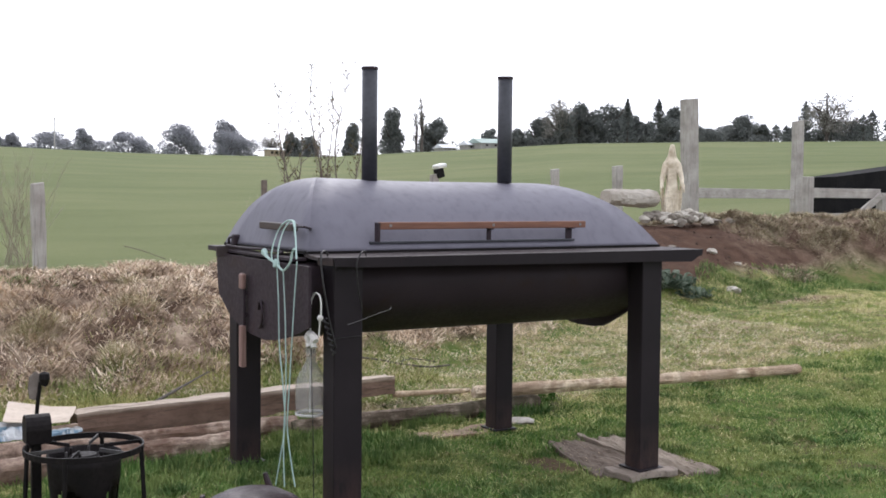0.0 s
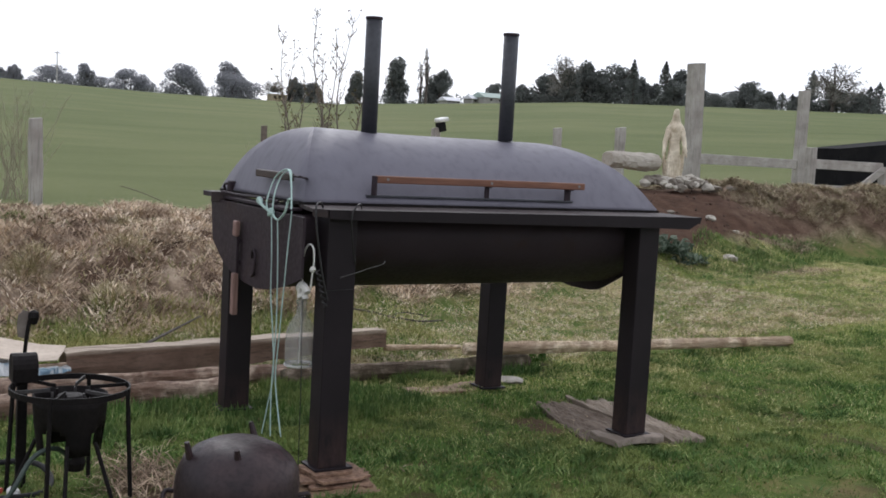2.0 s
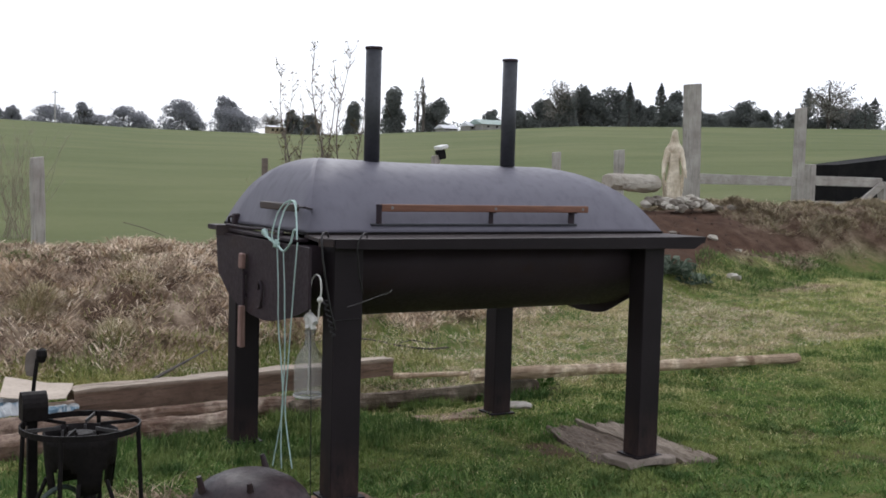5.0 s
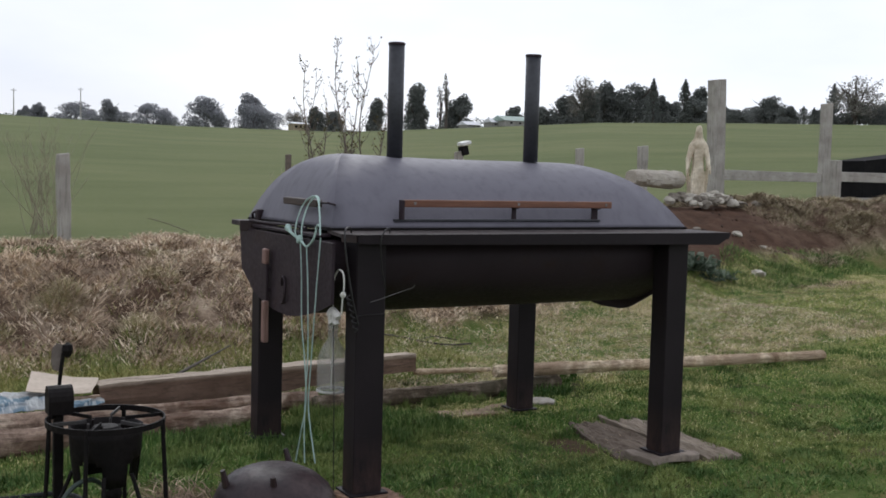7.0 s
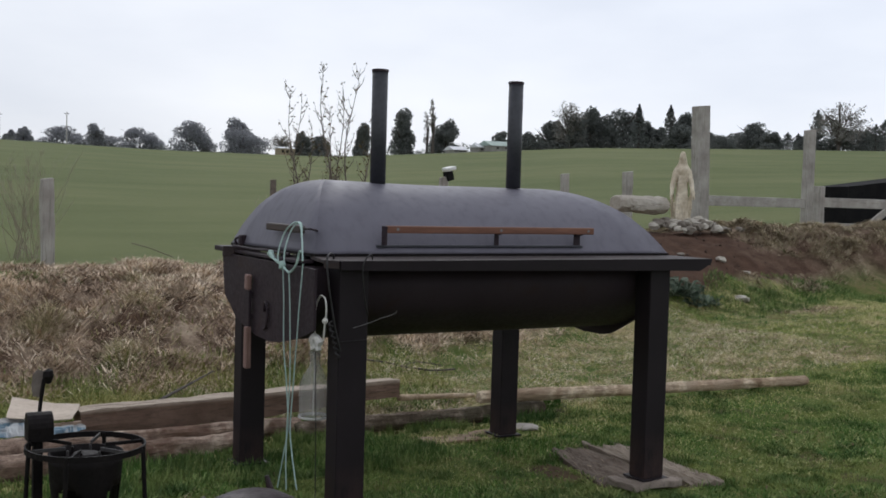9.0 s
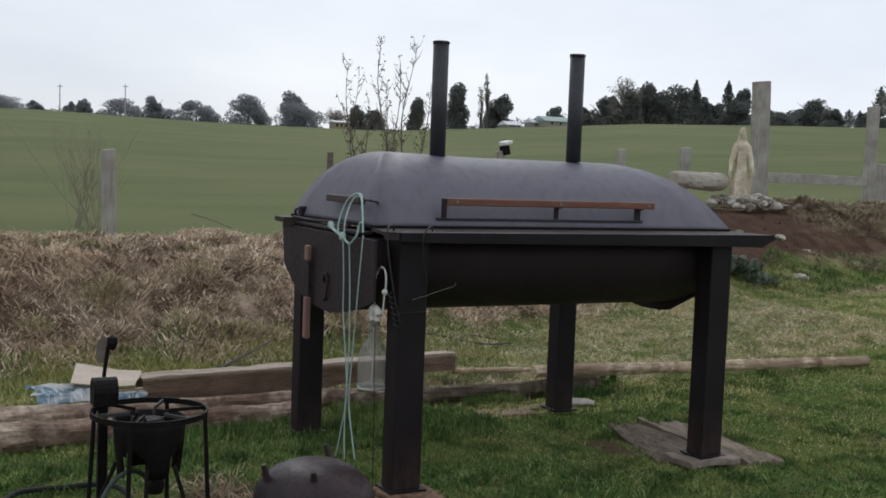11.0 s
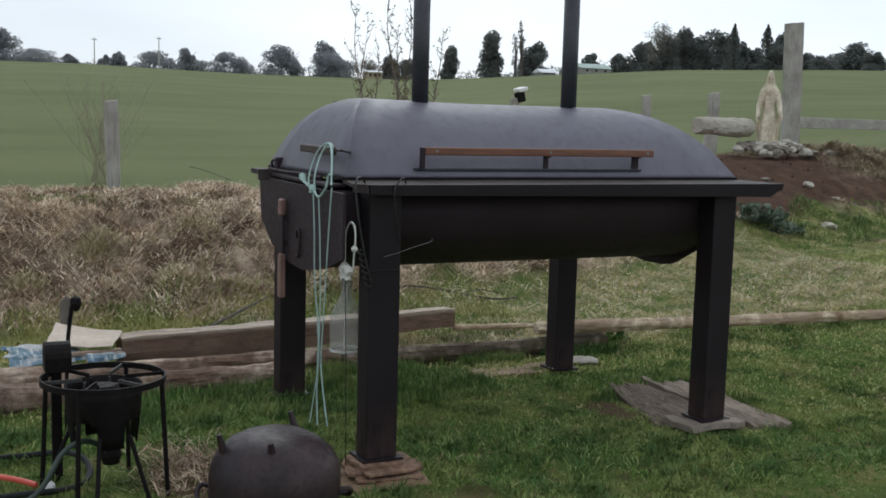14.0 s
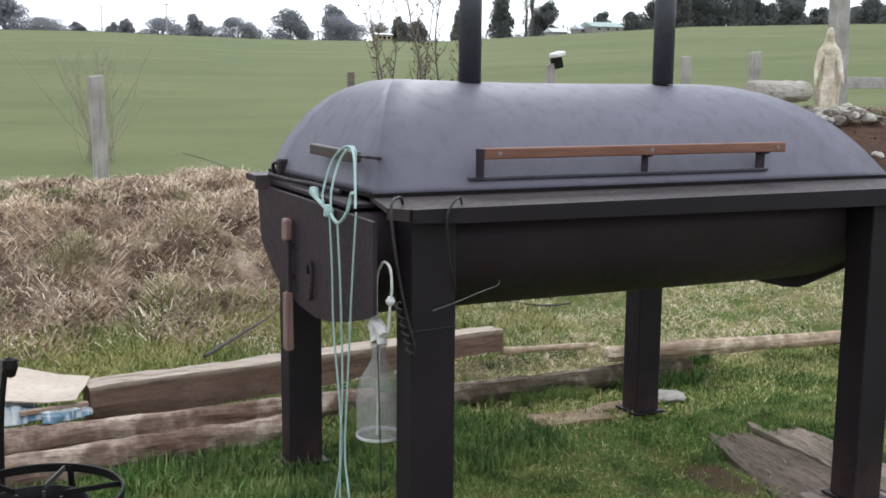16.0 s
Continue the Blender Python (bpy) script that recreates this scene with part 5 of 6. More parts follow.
twiggy("bare_shrub", [((4.12 + bush.uniform(-0.12, 0.12), 10.7), (4.12 + bush.uniform(-0.3, 0.3), 10.7 + bush.uniform(-0.2, 0.2), bush.uniform(1.0, 1.42))) for _ in range(14)], 10, "bare grey-brown shrub on the bank", 8, 0, 0.004, 0.22)
solo("fence_post", lumps(box(3.875, 3.925, 10.48, 10.53, 0.6, 1.5, 0.006), 0.006, 6), TWIG, "short weathered fence post on the bank's crest", "post")
solo("bent_stick", tube(curve([(2.36, 9.6, 0.94), (2.5, 9.57, 0.9), (2.68, 9.53, 0.83)]), 0.003, 6), TWIG, "thin bent stick on the bank's crest", "stick")
branch = thing("fallen_branch", (3.75, 8.1, height(3.75, 8.1)), "thin dark crooked fallen branch on the grass", "branch")
run = [(3.3, 8.02), (3.55, 8.12), (3.75, 8.1), (3.93, 8.12), (4.07, 8.05), (4.23, 7.92), (4.42, 7.9)]
part("limb", tube(curve([(x, y, height(x, y) + 0.03 + 0.015 * math.sin(9 * x)) for x, y in run]), 0.007, 6), BARK, branch)
run = [(4.07, 8.05), (4.2, 8.1), (4.36, 8.02)]
part("twig", tube(curve([(x, y, height(x, y) + 0.035) for x, y in run]), 0.004, 6), BARK, branch)

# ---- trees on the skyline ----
# Far leaf colours are greyed and paled to carry the haze of distance.
LEAFDARK = foliage("hazed_dark_foliage", ((0.0, (0.15, 0.163, 0.155)), (0.5, (0.178, 0.19, 0.178)), (1.0, (0.205, 0.215, 0.196))))
LEAFHAZY = foliage("hazed_pale_foliage", ((0.0, (0.25, 0.255, 0.275)), (0.5, (0.285, 0.29, 0.308)), (1.0, (0.325, 0.328, 0.335))))
LEAFGREY = foliage("hazed_grey_foliage", ((0.0, (0.2, 0.192, 0.172)), (0.6, (0.25, 0.243, 0.22)), (1.0, (0.3, 0.29, 0.26))))
LEAFFIR = foliage("hazed_fir_foliage", ((0.0, (0.125, 0.137, 0.13)), (1.0, (0.165, 0.177, 0.165))))


def leaf_cards(bm, c, rx, rz, n, size, r, solid=0.45):
    for _ in range(n):
        d = Vector((r.gauss(0, 1), r.gauss(0, 1), r.gauss(0, 1))).normalized() * (solid + (1 - solid) * r.random() ** 0.4)
        o = c + Vector((d.x * rx, d.y * rx, d.z * rz))
        u, w = [Vector((r.uniform(-1, 1), r.uniform(-1, 1), r.uniform(-1, 1))).normalized() * size * r.uniform(0.5, 1.2) for _ in range(2)]
        bm.faces.new([bm.verts.new(v) for v in (o - u, o + w, o + u, o - w * 0.6)])


def far_tree(head, dist, tall, wide, kind, seed):
    r = random.Random(seed)
    x, y = 0.17 + dist * math.sin(radians(head)), 0.77 + dist * math.cos(radians(head))
    z = height(x, y) - 0.3
    names = {"r": ("tree", "round dark evergreen tree on the skyline"), "t": ("tree", "tall dark uneven tree on the skyline"), "c": ("conifer", "pointed dark conifer on the skyline"), "b": ("bare_tree", "grey leafless tree on the skyline"), "p": ("poplar", "slender bare poplar on the skyline")}
    t = thing(names[kind][0], (x, y, z), names[kind][1], "tree", "skyline trees")
    trunk, crown = bmesh.new(), bmesh.new()
    tr = 0.03 * tall + 0.06
    tube([(x, y, z), (x + 0.1, y, z + tall * 0.35), (x, y, z + tall * (0.9 if kind != "r" else 0.6))], [tr, tr * 0.7, tr * 0.15], 7, trunk)
    base = Vector((x, y, z))
    for k in range(6):
        a = r.uniform(0, 6.28)
        h = tall * r.uniform(0.25, 0.6)
        tube([base + Vector((0, 0, h)), base + Vector((math.cos(a) * wide * 0.2, math.sin(a) * wide * 0.2, h + tall * 0.1)), base + Vector((math.cos(a) * wide * 0.36, math.sin(a) * wide * 0.36, h + tall * 0.26))], [tr * 0.45, tr * 0.3, tr * 0.1], 5, trunk)
    if kind in "rt":
        n = 14 if kind == "r" else 10
        for k in range(n):
            a = r.uniform(0, 6.28)
            f = k / (n - 1)
            h = tall * (0.04 + 0.74 * f)
            reach = (0.36 * math.cos(f * 1.25) if kind == "r" else 0.22 * r.uniform(0.5, 1.0)) * r.uniform(0.6, 1)
            c = base + Vector((math.cos(a) * wide * reach, math.sin(a) * wide * reach, h))
            rad = wide * (0.25 if kind == "r" else 0.3) * r.uniform(0.75, 1.2) * (1 - 0.3 * f)
            leaf_cards(crown, c, rad, tall * 0.19, 400, 0.028 * tall + 0.09, r, 0.1)
    elif kind == "c":
        for k in range(14):
            f = k / 13
            leaf_cards(crown, base + Vector((0, 0, tall * (0.08 + 0.88 * f))), wide * (0.62 + 0.12 * math.sin(k * 2.4)) * (1 - f) ** 0.7 + 0.12, tall * 0.06, 90, 0.026 * tall + 0.08, r, 0.1)
    elif kind == "b":
        for k in range(90):
            a, e = r.uniform(0, 6.28), r.uniform(0.15, 1.3)
            l = r.uniform(0.35, 0.62)
            s = base + Vector((0, 0, tall * r.uniform(0.1, 0.5)))
            q = s + Vector((math.cos(a) * math.cos(e) * wide * l, math.sin(a) * math.cos(e) * wide * l, math.sin(e) * tall * l))
            tube([s, s.lerp(q, 0.5) + Vector((0, 0, 0.05 * tall)), q], [0.07, 0.05, 0.02], 4, trunk)
            leaf_cards(crown, s.lerp(q, 0.8), wide * 0.11, tall * 0.09, 26, 0.02 * tall, r, 0.1)
    else:
        for k in range(26):
            a = r.uniform(0, 6.28)
            s = base + Vector((0, 0, tall * r.uniform(0.1, 0.85)))
            q = s + Vector((math.cos(a) * wide * 0.4, math.sin(a) * wide * 0.4, tall * 0.16))
            tube([s, q], [0.08, 0.03], 4, trunk)
            leaf_cards(crown, q, wide * 0.2, tall * 0.05, 5, 0.03 * tall, r, 0.1)
    part("trunk", trunk, BARK, t)
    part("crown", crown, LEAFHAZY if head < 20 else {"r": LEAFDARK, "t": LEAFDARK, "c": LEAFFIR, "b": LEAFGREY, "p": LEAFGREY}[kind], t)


SKYLINE = ((0.3, 7.5, 11.0, "r"), (3.0, 8.8, 12.0, "r"), (4.8, 3.5, 11.8, "r"), (6.3, 2.7, 4.4, "r"), (8.0, 3.3, 3.8, "r"), (8.6, 3.3, 3.6, "r"), (8.6, 4.0, 3.6, "r"), (10.4, 5.3, 11.2, "r"), (12.0, 5.7, 4.9, "t"), (12.4, 3.4, 11.8, "r"), (14.1, 6.2, 10.0, "r"), (16.7, 7.8, 9.7, "r"), (19.1, 7.0, 13.8, "r"), (19.1, 10.1, 7.7, "t"), (21.2, 5.8, 6.0, "b"), (22.3, 6.8, 5.0, "r"),
           (23.2, 6.3, 5.3, "r"), (25.4, 8.6, 5.4, "t"), (27.5, 12.9, 7.5, "t"), (28.8, 11.9, 1.6, "p"), (29.1, 13.4, 1.4, "p"), (29.8, 9.5, 7.7, "r"), (31.8, 2.3, 4.4, "r"), (32.7, 5.3, 5.4, "r"), (34.1, 5.4, 4.9, "r"), (35.1, 8.5, 7.8, "r"), (36.3, 12.2, 8.2, "b"), (37.3, 11.5, 7.9, "r"), (39.0, 11.3, 11.9, "r"), (39.8, 12.3, 2.9, "c"), (36.9, 5.7, 12.9, "b"), (40.8, 6.5, 5.6, "r"),
           (41.4, 12.0, 3.3, "c"), (42.1, 10.1, 5.8, "r"), (43.1, 4.9, 5.0, "r"), (44.0, 3.5, 8.2, "r"), (45.6, 7.6, 9.1, "r"), (46.7, 5.1, 3.5, "c"), (47.2, 4.8, 3.5, "c"), (47.7, 5.1, 3.2, "c"), (48.6, 12.0, 3.9, "c"), (49.6, 12.9, 12.8, "b"), (49.8, 6.8, 10.0, "r"), (50.7, 7.6, 6.9, "b"), (51.3, 7.1, 3.9, "c"), (51.7, 9.0, 4.1, "c"), (35.7, 8.5, 6.5, "r"), (36.7, 9.0, 6.0, "t"), (38.1, 9.5, 7.0, "r"), (40.2, 8.0, 6.0, "r"), (41.9, 6.5, 7.5, "r"), (43.5, 5.0, 7.0, "r"), (44.8, 5.2, 7.0, "r"), (46.4, 4.6, 6.0, "r"), (48.2, 5.0, 6.0, "r"), (51.0, 6.0, 8.0, "r"), (52.9, 9.5, 6.0, "r"), (54.2, 11.0, 9.0, "r"))
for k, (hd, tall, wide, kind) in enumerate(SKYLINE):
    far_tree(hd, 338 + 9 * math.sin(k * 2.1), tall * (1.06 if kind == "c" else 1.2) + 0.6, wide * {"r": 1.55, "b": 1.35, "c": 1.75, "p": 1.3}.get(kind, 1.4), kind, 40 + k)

bm = bmesh.new()
r = random.Random(77)
for k in range(420):
    hd = -14 + 78 * k / 419
    dist = 336 + r.uniform(-4, 8)
    x, y = 0.17 + dist * math.sin(radians(hd)), 0.77 + dist * math.cos(radians(hd))
    h = max(0.5, (2.5 if hd > 26 else 1.2) + 1.0 * math.sin(hd * 1.7) + (1.5 if hd > 33 else 0) + r.uniform(-0.6, 0.8))
    leaf_cards(bm, Vector((x, y, height(x, y) + h * 0.4)), 1.5, h * 0.6, 44, 0.34, r, 0.1)
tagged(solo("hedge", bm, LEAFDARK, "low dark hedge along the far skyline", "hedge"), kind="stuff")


def barn(hd, dist, w, d, wall, roof, mat, label, paint=None):
    x, y = 0.17 + dist * math.sin(radians(hd)), 0.77 + dist * math.cos(radians(hd))
    z = height(x, y)
    t = thing("farm_building", (x, y, z), label, "building")
    part("wall", box(x - w / 2, x + w / 2, y - d / 2, y + d / 2, z - 0.3, z + wall, 0.02), paint or WALLGREY, t)
    part("roof", prism([(y - d / 2 - 0.4, z + wall), (y + d / 2 + 0.4, z + wall), (y, z + wall + roof)], "x", x - w / 2 - 0.4, x + w / 2 + 0.4), mat, t)
    for k in range(3):
        part("window", box(x - w * 0.3 + k * w * 0.3 - 0.35, x - w * 0.3 + k * w * 0.3 + 0.35, y - d / 2 - 0.05, y - d / 2 + 0.02, z + wall * 0.35, z + wall * 0.75, 0), TARP, t)


barn(30.35, 318, 4.6, 5, 0.7, 1.1, ROOFWHITE, "small far farm shed with a white roof")
barn(32.6, 322, 10, 8, 1.4, 1.5, ROOFGREEN, "far farm building with a grey-green roof")
barn(31.7, 322, 5, 5, 1.2, 1.2, ROOFWHITE, "far farm building with a pale roof")
barn(21.4, 322, 4.6, 4, 1.9, 0.5, ROOFWHITE, "small far farm shed with ochre walls", plain("ochre_wall_paint", (0.3, 0.25, 0.17), (0.38, 0.32, 0.22), 2, 0.9, 0, 0.1, 20))
for hd, tall in ((10.6, 8.4), (7.5, 7.0)):
    x, y = 0.17 + 300 * math.sin(radians(hd)), 0.77 + 300 * math.cos(radians(hd))
    z = height(x, y)
    t = thing("utility_pole", (x, y, z), "pale slender utility pole far across the pasture", "pole", "utility poles")
    part("shaft", tube([(x, y, z - 0.3), (x, y, z + tall)], [0.17, 0.11], 8), CONCRETE, t)
    part("crossarm", box(x - 0.7, x + 0.7, y - 0.06, y + 0.06, z + tall - 0.55, z + tall - 0.42, 0.01), BARK, t)

# ---- grass and straw ----
def keep_off(x, y):
    """Where no blade grows: under boards, bricks, the pot and the beams."""
    ok = np.ones(len(x), bool)
    for x0, x1, y0, y1 in ((3.53, 4.06, 4.69, 5.5), (1.88, 2.18, 4.55, 4.84)):
        ok &= ~((x > x0) & (x < x1) & (y > y0) & (y < y1))
    ok &= np.hypot(x - PX, y - PY) > 0.215
    return ok


LAWN = blades("lawn_blades", ((0.0, (0.06, 0.13, 0.03)), (0.5, (0.135, 0.235, 0.052)), (0.85, (0.24, 0.31, 0.095)), (1.0, (0.47, 0.44, 0.23))), (0.27, 0.3, 0.1), (0.036, 0.09, 0.02))
LUSH = blades("lush_blades", ((0.0, (0.055, 0.115, 0.033)), (0.6, (0.13, 0.22, 0.058)), (1.0, (0.34, 0.39, 0.16))), (0.21, 0.255, 0.085), (0.05, 0.1, 0.03))
PALESTRAW = blades("pale_straw", ((0.0, (0.1, 0.066, 0.043)), (0.22, (0.37, 0.275, 0.195)), (0.55, (0.79, 0.64, 0.475)), (0.88, (1.0, 0.88, 0.71)), (1.0, (0.38, 0.38, 0.18))), (0.66, 0.52, 0.37), (0.37, 0.27, 0.188))
DRYLAWN = blades("dry_lawn_blades", ((0.0, (0.2, 0.262, 0.066)), (0.4, (0.36, 0.41, 0.118)), (0.75, (0.56, 0.525, 0.23)), (1.0, (0.8, 0.69, 0.42))), (0.66, 0.57, 0.31), (0.19, 0.265, 0.07))
STRAW = blades("straw", ((0.0, (0.12, 0.08, 0.054)), (0.3, (0.26, 0.19, 0.128)), (0.55, (0.5, 0.4, 0.28)), (0.88, (0.8, 0.69, 0.52)), (1.0, (0.3, 0.31, 0.13))), (0.42, 0.32, 0.21), (0.19, 0.13, 0.085))
BROWNSTRAW = blades("brown_straw", ((0.0, (0.085, 0.058, 0.041)), (0.4, (0.43, 0.315, 0.225)), (0.8, (0.72, 0.565, 0.415)), (1.0, (0.31, 0.3, 0.14))), (0.4, 0.29, 0.205), (0.21, 0.145, 0.102))
HAY = blades("grey_green_hay", ((0.0, (0.15, 0.11, 0.072)), (0.4, (0.34, 0.275, 0.185)), (0.8, (0.6, 0.51, 0.37)), (1.0, (0.2, 0.24, 0.1))), (0.31, 0.26, 0.165), (0.14, 0.1, 0.065))
TUSSOCKGREEN = blades("bank_green", ((0.0, (0.1, 0.15, 0.04)), (0.5, (0.19, 0.25, 0.065)), (0.8, (0.33, 0.34, 0.13)), (1.0, (0.55, 0.47, 0.27))), (0.36, 0.33, 0.13))
LITTER = blades("dead_leaves", ((0.0, (0.07, 0.043, 0.03)), (0.6, (0.17, 0.112, 0.076)), (1.0, (0.42, 0.35, 0.25))), (0.14, 0.092, 0.064))
TUSSOCK = blades("yellow_green_tussock", ((0.0, (0.17, 0.145, 0.07)), (0.5, (0.33, 0.29, 0.15)), (1.0, (0.58, 0.5, 0.33))), (0.36, 0.3, 0.165))


def lawn_area(n, x0, x1, y0, y1):
    x, y = rng.uniform(x0, x1, n), rng.uniform(y0, y1, n)
    z, th, so, pa = land(x, y)
    ok = keep_off(x, y) & (rng.random(n) > np.clip(th * 1.1 + so * 1.05, 0, 1))
    ok &= rng.random(n) < 0.78 + 0.7 * blot(x, y, 1.5, 9) + 0.55 * blot(x, y, 5.5, 2)
    return x[ok], y[ok]


def tufts(cx, cy, per, spread):
    """Blades in clumps: each leans away from its clump's middle."""
    n = len(cx) * per
    a, d = rng.uniform(0, 2 * np.pi, n), spread * np.sqrt(rng.random(n))
    return np.repeat(cx, per) + d * np.cos(a), np.repeat(cy, per) + d * np.sin(a), a + rng.normal(0, 0.5, n), d / spread


def lawn(n, box4, size, material, label):
    x, y = lawn_area(n, *box4)
    tall = 0.75 + 0.5 * ease(blot(x, y, 3.1, 1), 0.0, 0.3) * rng.random(len(x)) + 0.45 * blot(x, y, 1.5, 9)
    strands("grass", x, y, np.clip(size * tall * rng.lognormal(0, 0.35, len(x)), 0.01, 0.1), 0.0046, rng.uniform(0.2, 0.9, len(x)), material, label)


lawn(330000, (-0.4, 7.5, 3.1, 6.4), 0.022, LAWN, "short uneven green lawn grass")
lawn(290000, (0.3, 11.0, 5.9, 10.4), 0.026, DRYLAWN, "short lawn grass with yellowed dry patches")
cx, cy = lawn_area(5200, -0.2, 8.0, 3.2, 7.6)
on = blot(cx, cy, 1.1, 12) + 0.35 * (cy < 5.0) - 0.3 * ((cx > 2.6) & (cy > 5.2)) > 0.1
cx, cy = cx[on], cy[on]
gx, gy, ga, gd = tufts(cx, cy, 26, 0.06)
ok = keep_off(gx, gy)
gx, gy, ga, gd = gx[ok], gy[ok], ga[ok], gd[ok]
strands("grass_tufts", gx, gy, rng.uniform(0.025, 0.07, len(gx)), 0.006, np.clip(0.25 + 0.65 * gd, 0, 0.95), LUSH, "darker lush clumps of grass in the lawn", 0.0, 0.5, ga)
gx, gy = lawn_area(30000, 0.1, 3.1, 5.6, 6.25)
ok = blot(gx, gy, 2.2, 15) + 1.2 * (gy - 5.9) > rng.uniform(-0.5, 0.3, len(gx))
gx, gy = gx[ok], gy[ok]
strands("long_grass", gx, gy, rng.uniform(0.03, 0.085, len(gx)) * (1 + 0.5 * blot(gx, gy, 4, 3)), 0.006, rng.uniform(0.1, 0.8, len(gx)), LUSH, "longer lush green grass growing along the logs")
gx, gy = lawn_area(15000, 2.8, 9.5, 4.6, 6.6)
strands("dead_grass", gx, gy, rng.uniform(0.015, 0.05, len(gx)), 0.0026, rng.uniform(0.8, 0.99, len(gx)), DRYLAWN, "scattered dry straw on the lawn", 0.012)
gx, gy = lawn_area(44000, 2.3, 7.8, 6.55, 9.6)
strands("dead_grass", gx, gy, rng.uniform(0.03, 0.09, len(gx)), 0.0035, rng.uniform(0.8, 0.99, len(gx)), PALESTRAW, "bleached straw strewn on the lawn behind the barbecue", 0.014)
gx, gy = lawn_area(17000, 2.2, 10.0, 6.5, 9.9)
strands("dead_grass", gx, gy, rng.uniform(0.03, 0.09, len(gx)), 0.004, rng.uniform(0.8, 0.99, len(gx)), STRAW, "dry straw scattered thickly on the lawn by the bank", 0.012)


def bank_area(n, x0, x1):
    x = rng.uniform(x0, x1, n)
    y = ridge_y(x) + rng.uniform(-2.3, 1.2, n)
    z, th, so, pa = land(x, y)
    ok = (rng.random(n) < th) & (rng.random(n) > so * (1.2 if x0 > 9 else 0.72) - 0.9 * ((x > 7.4) & (x < 10.6) & (so < 0.3)) + 2.0 * ((x > 7.6) & (x < 10.6) & (so > 0.3)))
    return x[ok], y[ok]


gx, gy = bank_area(280000, -1.6, 8.0)
thin = 0.6 * domes(gx, gy, 0.4, 1) + 0.5 * domes(gx, gy, 0.21, 5) + 0.6 * blot(gx, gy, 6, 7) > rng.uniform(-0.05, 0.85, len(gx))
gx, gy = gx[thin], gy[thin]
comb = 5.0 * blot(gx, gy, 4.0, 11) + rng.normal(0, 1.5, len(gx))
pale = blot(gx, gy, 3.2, 13) + 0.6 * blot(gx, gy, 9, 14) + rng.normal(0, 0.15, len(gx)) > -0.2 + 0.35 * (gx < 1.2)
for on, mat, label in ((pale, PALESTRAW, "bleached dry straw lying in mats on the bank"), (~pale, BROWNSTRAW, "brown rotting straw lying in mats on the bank")):
    n = on.sum()
    strands("dry_grass", gx[on], gy[on], rng.uniform(0.04, 0.17, n), rng.uniform(0.003, 0.011, n), rng.uniform(0.6, 0.995, n), mat, label, 0.006, 0.75, comb[on])
cx, cy = bank_area(1700, -1.6, 8.0)
on = (domes(cx, cy, 0.4, 1) > 0.3) & (blot(cx, cy, 1.2, 4) > -0.15)
gx, gy, ga, gd = tufts(cx[on], cy[on], 78, 0.13)
strands("straw_tussocks", gx, gy, rng.uniform(0.07, 0.22, len(gx)), rng.uniform(0.003, 0.0085, len(gx)), np.clip(0.5 + 0.48 * gd, 0, 0.985), PALESTRAW, "drooping tussocks of pale dry grass on the bank", 0.006, 0.85, ga + rng.normal(0, 0.7, len(ga)))
cx, cy = bank_area(4200, 9.8, 16)
on = blot(cx, cy, 1.3, 17) > -0.45
cx, cy = cx[on], cy[on]
gx, gy, ga, gd = tufts(cx, cy, 46, 0.15)
strands("straw_tussocks", gx, gy, rng.uniform(0.05, 0.16, len(gx)), 0.008, np.clip(0.4 + 0.6 * gd, 0, 0.99), HAY, "tussocks of dry grey-green hay on the mound by the gate", 0.01, 0.8, ga + rng.normal(0, 0.7, len(ga)))
# single standing tussocks of yellow-green grass
cx = np.array([1.48, 1.56, 2.3, 1.05, 1.98, 2.4, 4.3])
cy = np.array([8.6, 8.7, 8.9, 8.4, 8.3, 9.4, 9.2])
gx, gy, ga, gd = tufts(cx, cy, 420, 0.13)
strands("grass_tussocks", gx, gy, rng.uniform(0.06, 0.19, len(gx)), 0.0034, np.clip(0.15 + 0.8 * gd, 0, 0.97), TUSSOCK, "standing yellow-green tussocks on the bank", 0.0, 0.5, ga)
gx, gy = rng.uniform(0.7, 4.2, 30000), rng.uniform(7.0, 8.3, 30000)
ok = blot(gx, gy, 1.8, 23) - 1.2 * np.abs(gy - 7.6) > rng.uniform(-1.1, 0.2, len(gx))
strands("green_tufts", gx[ok], gy[ok], rng.uniform(0.03, 0.12, ok.sum()), 0.0055, rng.uniform(0.3, 0.9, ok.sum()), TUSSOCKGREEN, "green grass along the foot of the straw bank")
gx, gy = rng.normal(1.45, 0.16, 2600), rng.normal(9.62, 0.12, 2600)
strands("green_tufts", gx, gy, rng.uniform(0.03, 0.1, len(gx)), 0.006, rng.uniform(0.4, 0.95, len(gx)), LUSH, "green clump of grass on the bank's crest")
gx, gy = bank_area(60000, -1.6, 5)
top = ridge_y(gx)
keep = (blot(gx, gy, 1.4, 6) > 0.35) & (rng.random(len(gx)) < 0.16) | (gy < top - 1.65) & (blot(gx, gy, 2.0, 8) > -0.35)
gx, gy = gx[keep], gy[keep]
strands("green_tufts", gx, gy, rng.uniform(0.04, 0.13, len(gx)), 0.005, rng.uniform(0.3, 0.9, len(gx)), TUSSOCKGREEN, "green grass growing through straw on the bank")
gx, gy = rng.normal(1.4, 0.13, 520), rng.normal(5.02, 0.19, 520)
ok = keep_off(gx, gy)
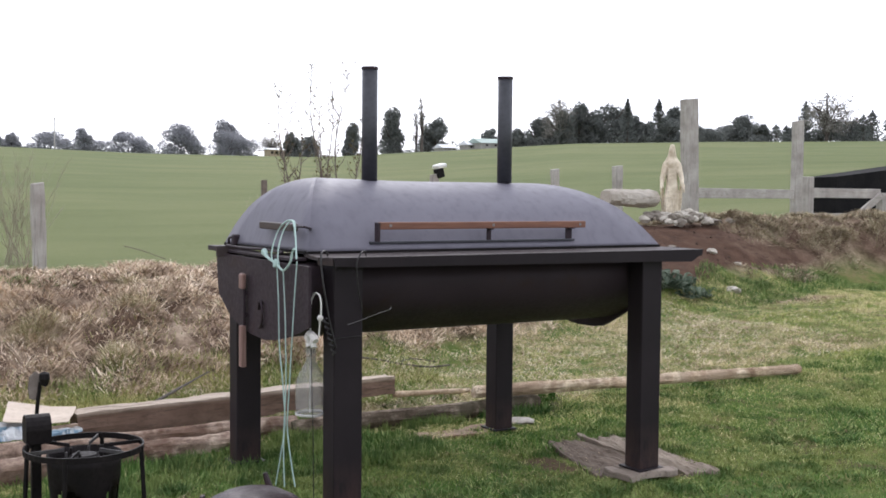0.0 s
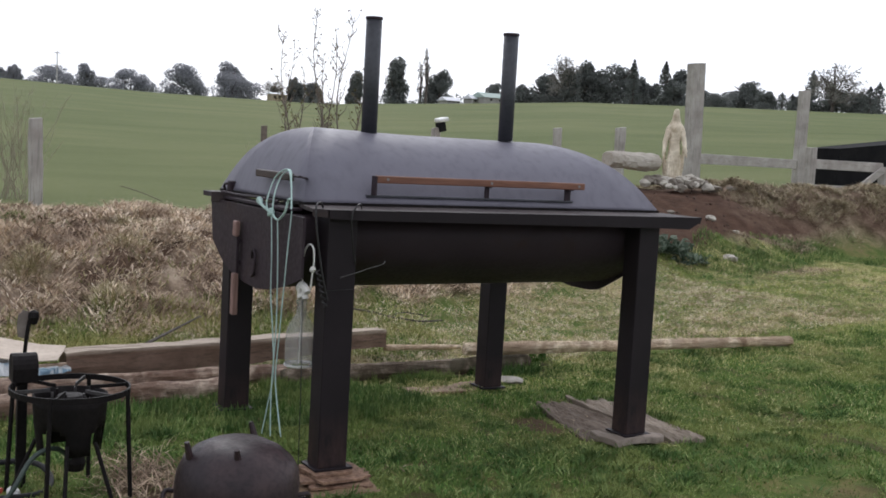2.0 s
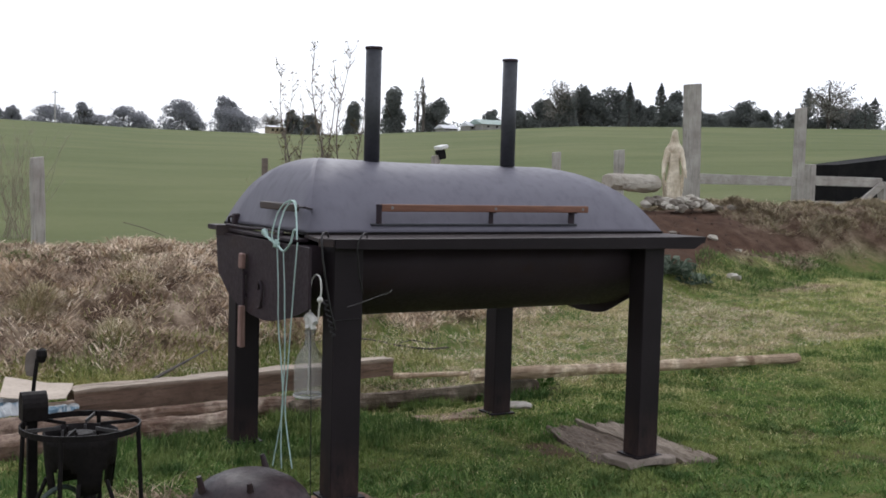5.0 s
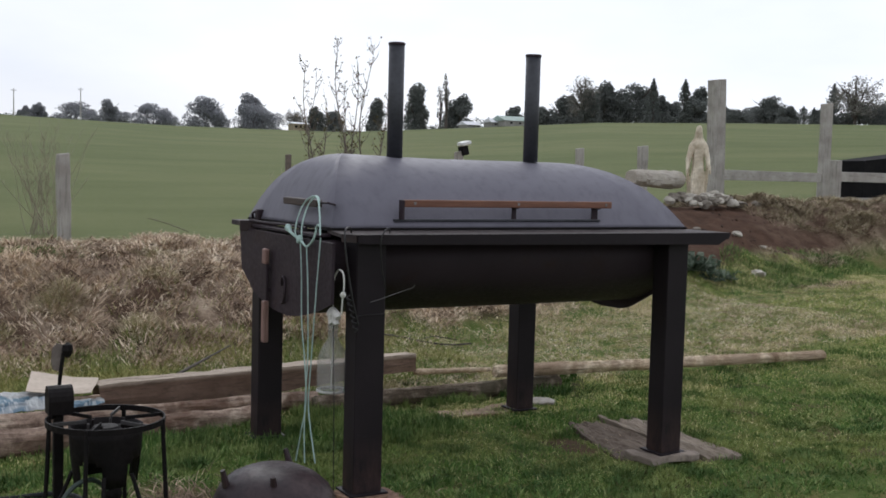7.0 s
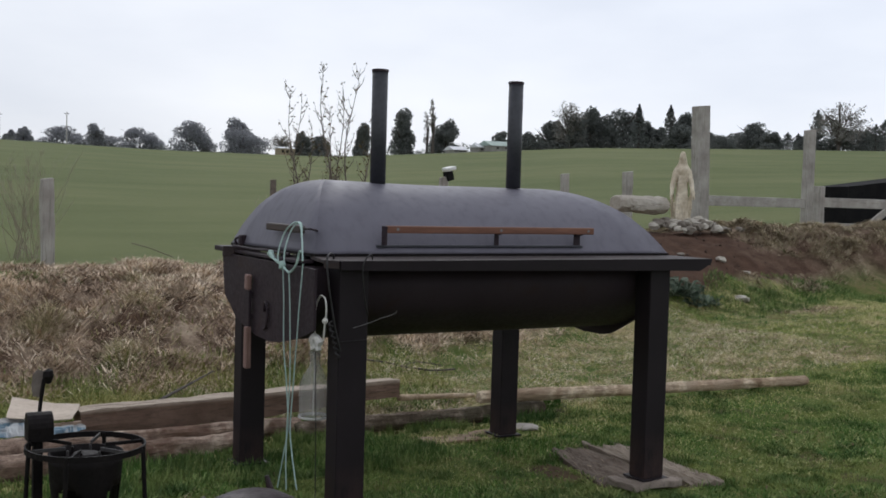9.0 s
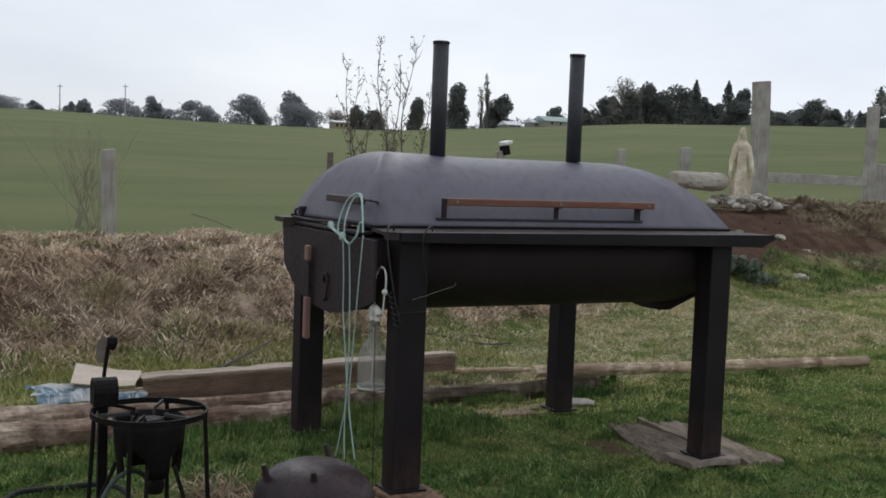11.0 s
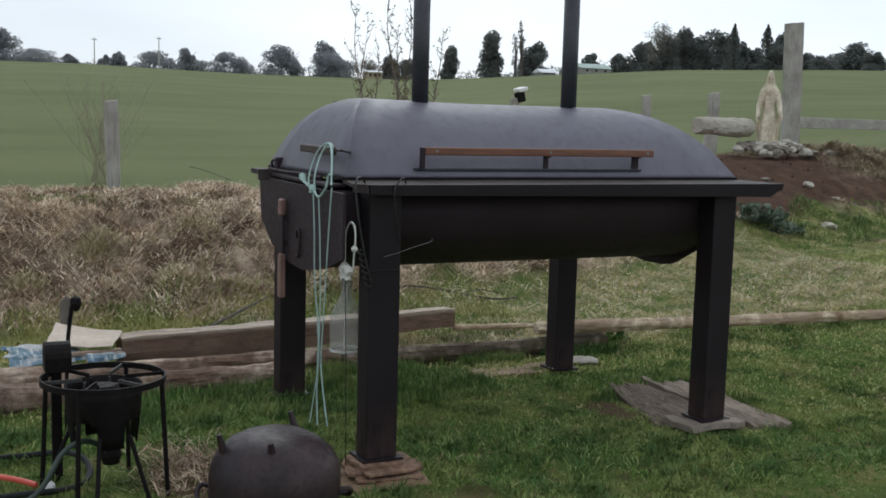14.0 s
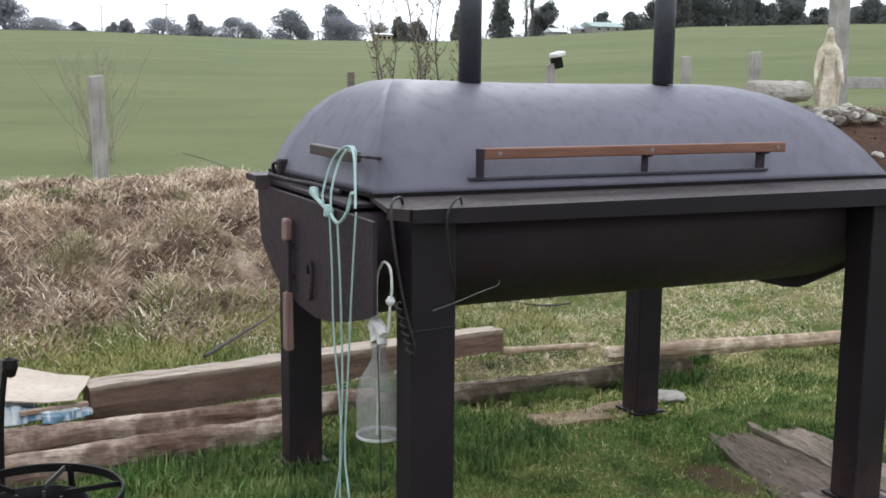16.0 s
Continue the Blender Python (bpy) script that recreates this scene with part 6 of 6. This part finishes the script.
strands("dead_grass", gx[ok], gy[ok], rng.uniform(0.05, 0.16, ok.sum()), 0.004, rng.uniform(0.75, 0.99, ok.sum()), BROWNSTRAW, "coarse dry stalks on worn ground beside the pot", 0.01)
gx, gy = np.append(gx, rng.uniform(2.3, 5.5, 200)), np.append(gy, rng.uniform(3.9, 5.2, 200))
ok = keep_off(gx, gy)
strands("leaf_litter", gx[ok], gy[ok], rng.uniform(0.015, 0.055, ok.sum()), rng.uniform(0.003, 0.009, ok.sum()), rng.uniform(0.8, 0.99, ok.sum()), LITTER, "brown dead leaves and straw on worn ground", 0.008)
gx, gy = rng.uniform(8.0, 13.0, 26000), rng.uniform(8.6, 10.8, 26000)
dy = gy - ridge_y(gx) + 0.25 * blot(gx, gy, 2.0, 33)
ok = (dy > -2.3) & (dy < -1.35) & (blot(gx, gy, 3.0, 34) > -0.25)
strands("long_grass", gx[ok], gy[ok], rng.uniform(0.03, 0.1, ok.sum()), 0.007, rng.uniform(0.2, 0.9, ok.sum()), LUSH, "longer lush green grass along the foot of the soil mound")
gx, gy = rng.normal(9.6, 0.35, 900), rng.normal(8.95, 0.12, 900)
strands("dead_grass", gx, gy, rng.uniform(0.03, 0.08, len(gx)), 0.006, rng.uniform(0.8, 0.99, len(gx)), BROWNSTRAW, "patch of brown dead grass before the soil mound", 0.01)
gx, gy = rng.uniform(1.7, 2.75, 3600), rng.uniform(6.52, 6.72, 3600)
ok = gy < 6.60 + 0.13 * (gx - 1.7)
strands("long_grass", gx[ok], gy[ok], rng.uniform(0.05, 0.11, ok.sum()), 0.005, rng.uniform(0.1, 0.7, ok.sum()), LUSH, "longer lush green grass between the beam and a log")
gx, gy = rng.uniform(3.38, 4.2, 5200), rng.uniform(4.6, 5.72, 5200)
rim = np.minimum(np.minimum(np.where(gy > 5.35, gx - 3.6, 1.0), 4.08 - gx), 5.55 - gy)
ok = (rim < 0.035 + 0.05 * blot(gx, gy, 7, 41)) & ~((gx > 3.5) & (gx < 4.0) & (gy < 4.9))
strands("grass", gx[ok], gy[ok], rng.uniform(0.03, 0.075, ok.sum()), 0.005, rng.uniform(0.2, 0.9, ok.sum()), LAWN, "grass growing over the edges of old boards")
gx, gy = rng.uniform(3.5, 4.05, 240), rng.uniform(4.75, 5.5, 240)
strands("leaf_litter", gx, gy, rng.uniform(0.01, 0.05, len(gx)), rng.uniform(0.002, 0.006, len(gx)), rng.uniform(0.93, 0.995, len(gx)), LITTER, "dead leaves and straw scattered on old boards", 0.03)
gx, gy = rng.uniform(2.35, 4.3, 5200), rng.uniform(6.27, 6.4, 5200)
ok = blot(gx, gy, 3.0, 51) > -0.3
strands("long_grass", gx[ok], gy[ok], rng.uniform(0.03, 0.095, ok.sum()), 0.005, rng.uniform(0.1, 0.8, ok.sum()), LUSH, "longer lush green grass before a mossy log")
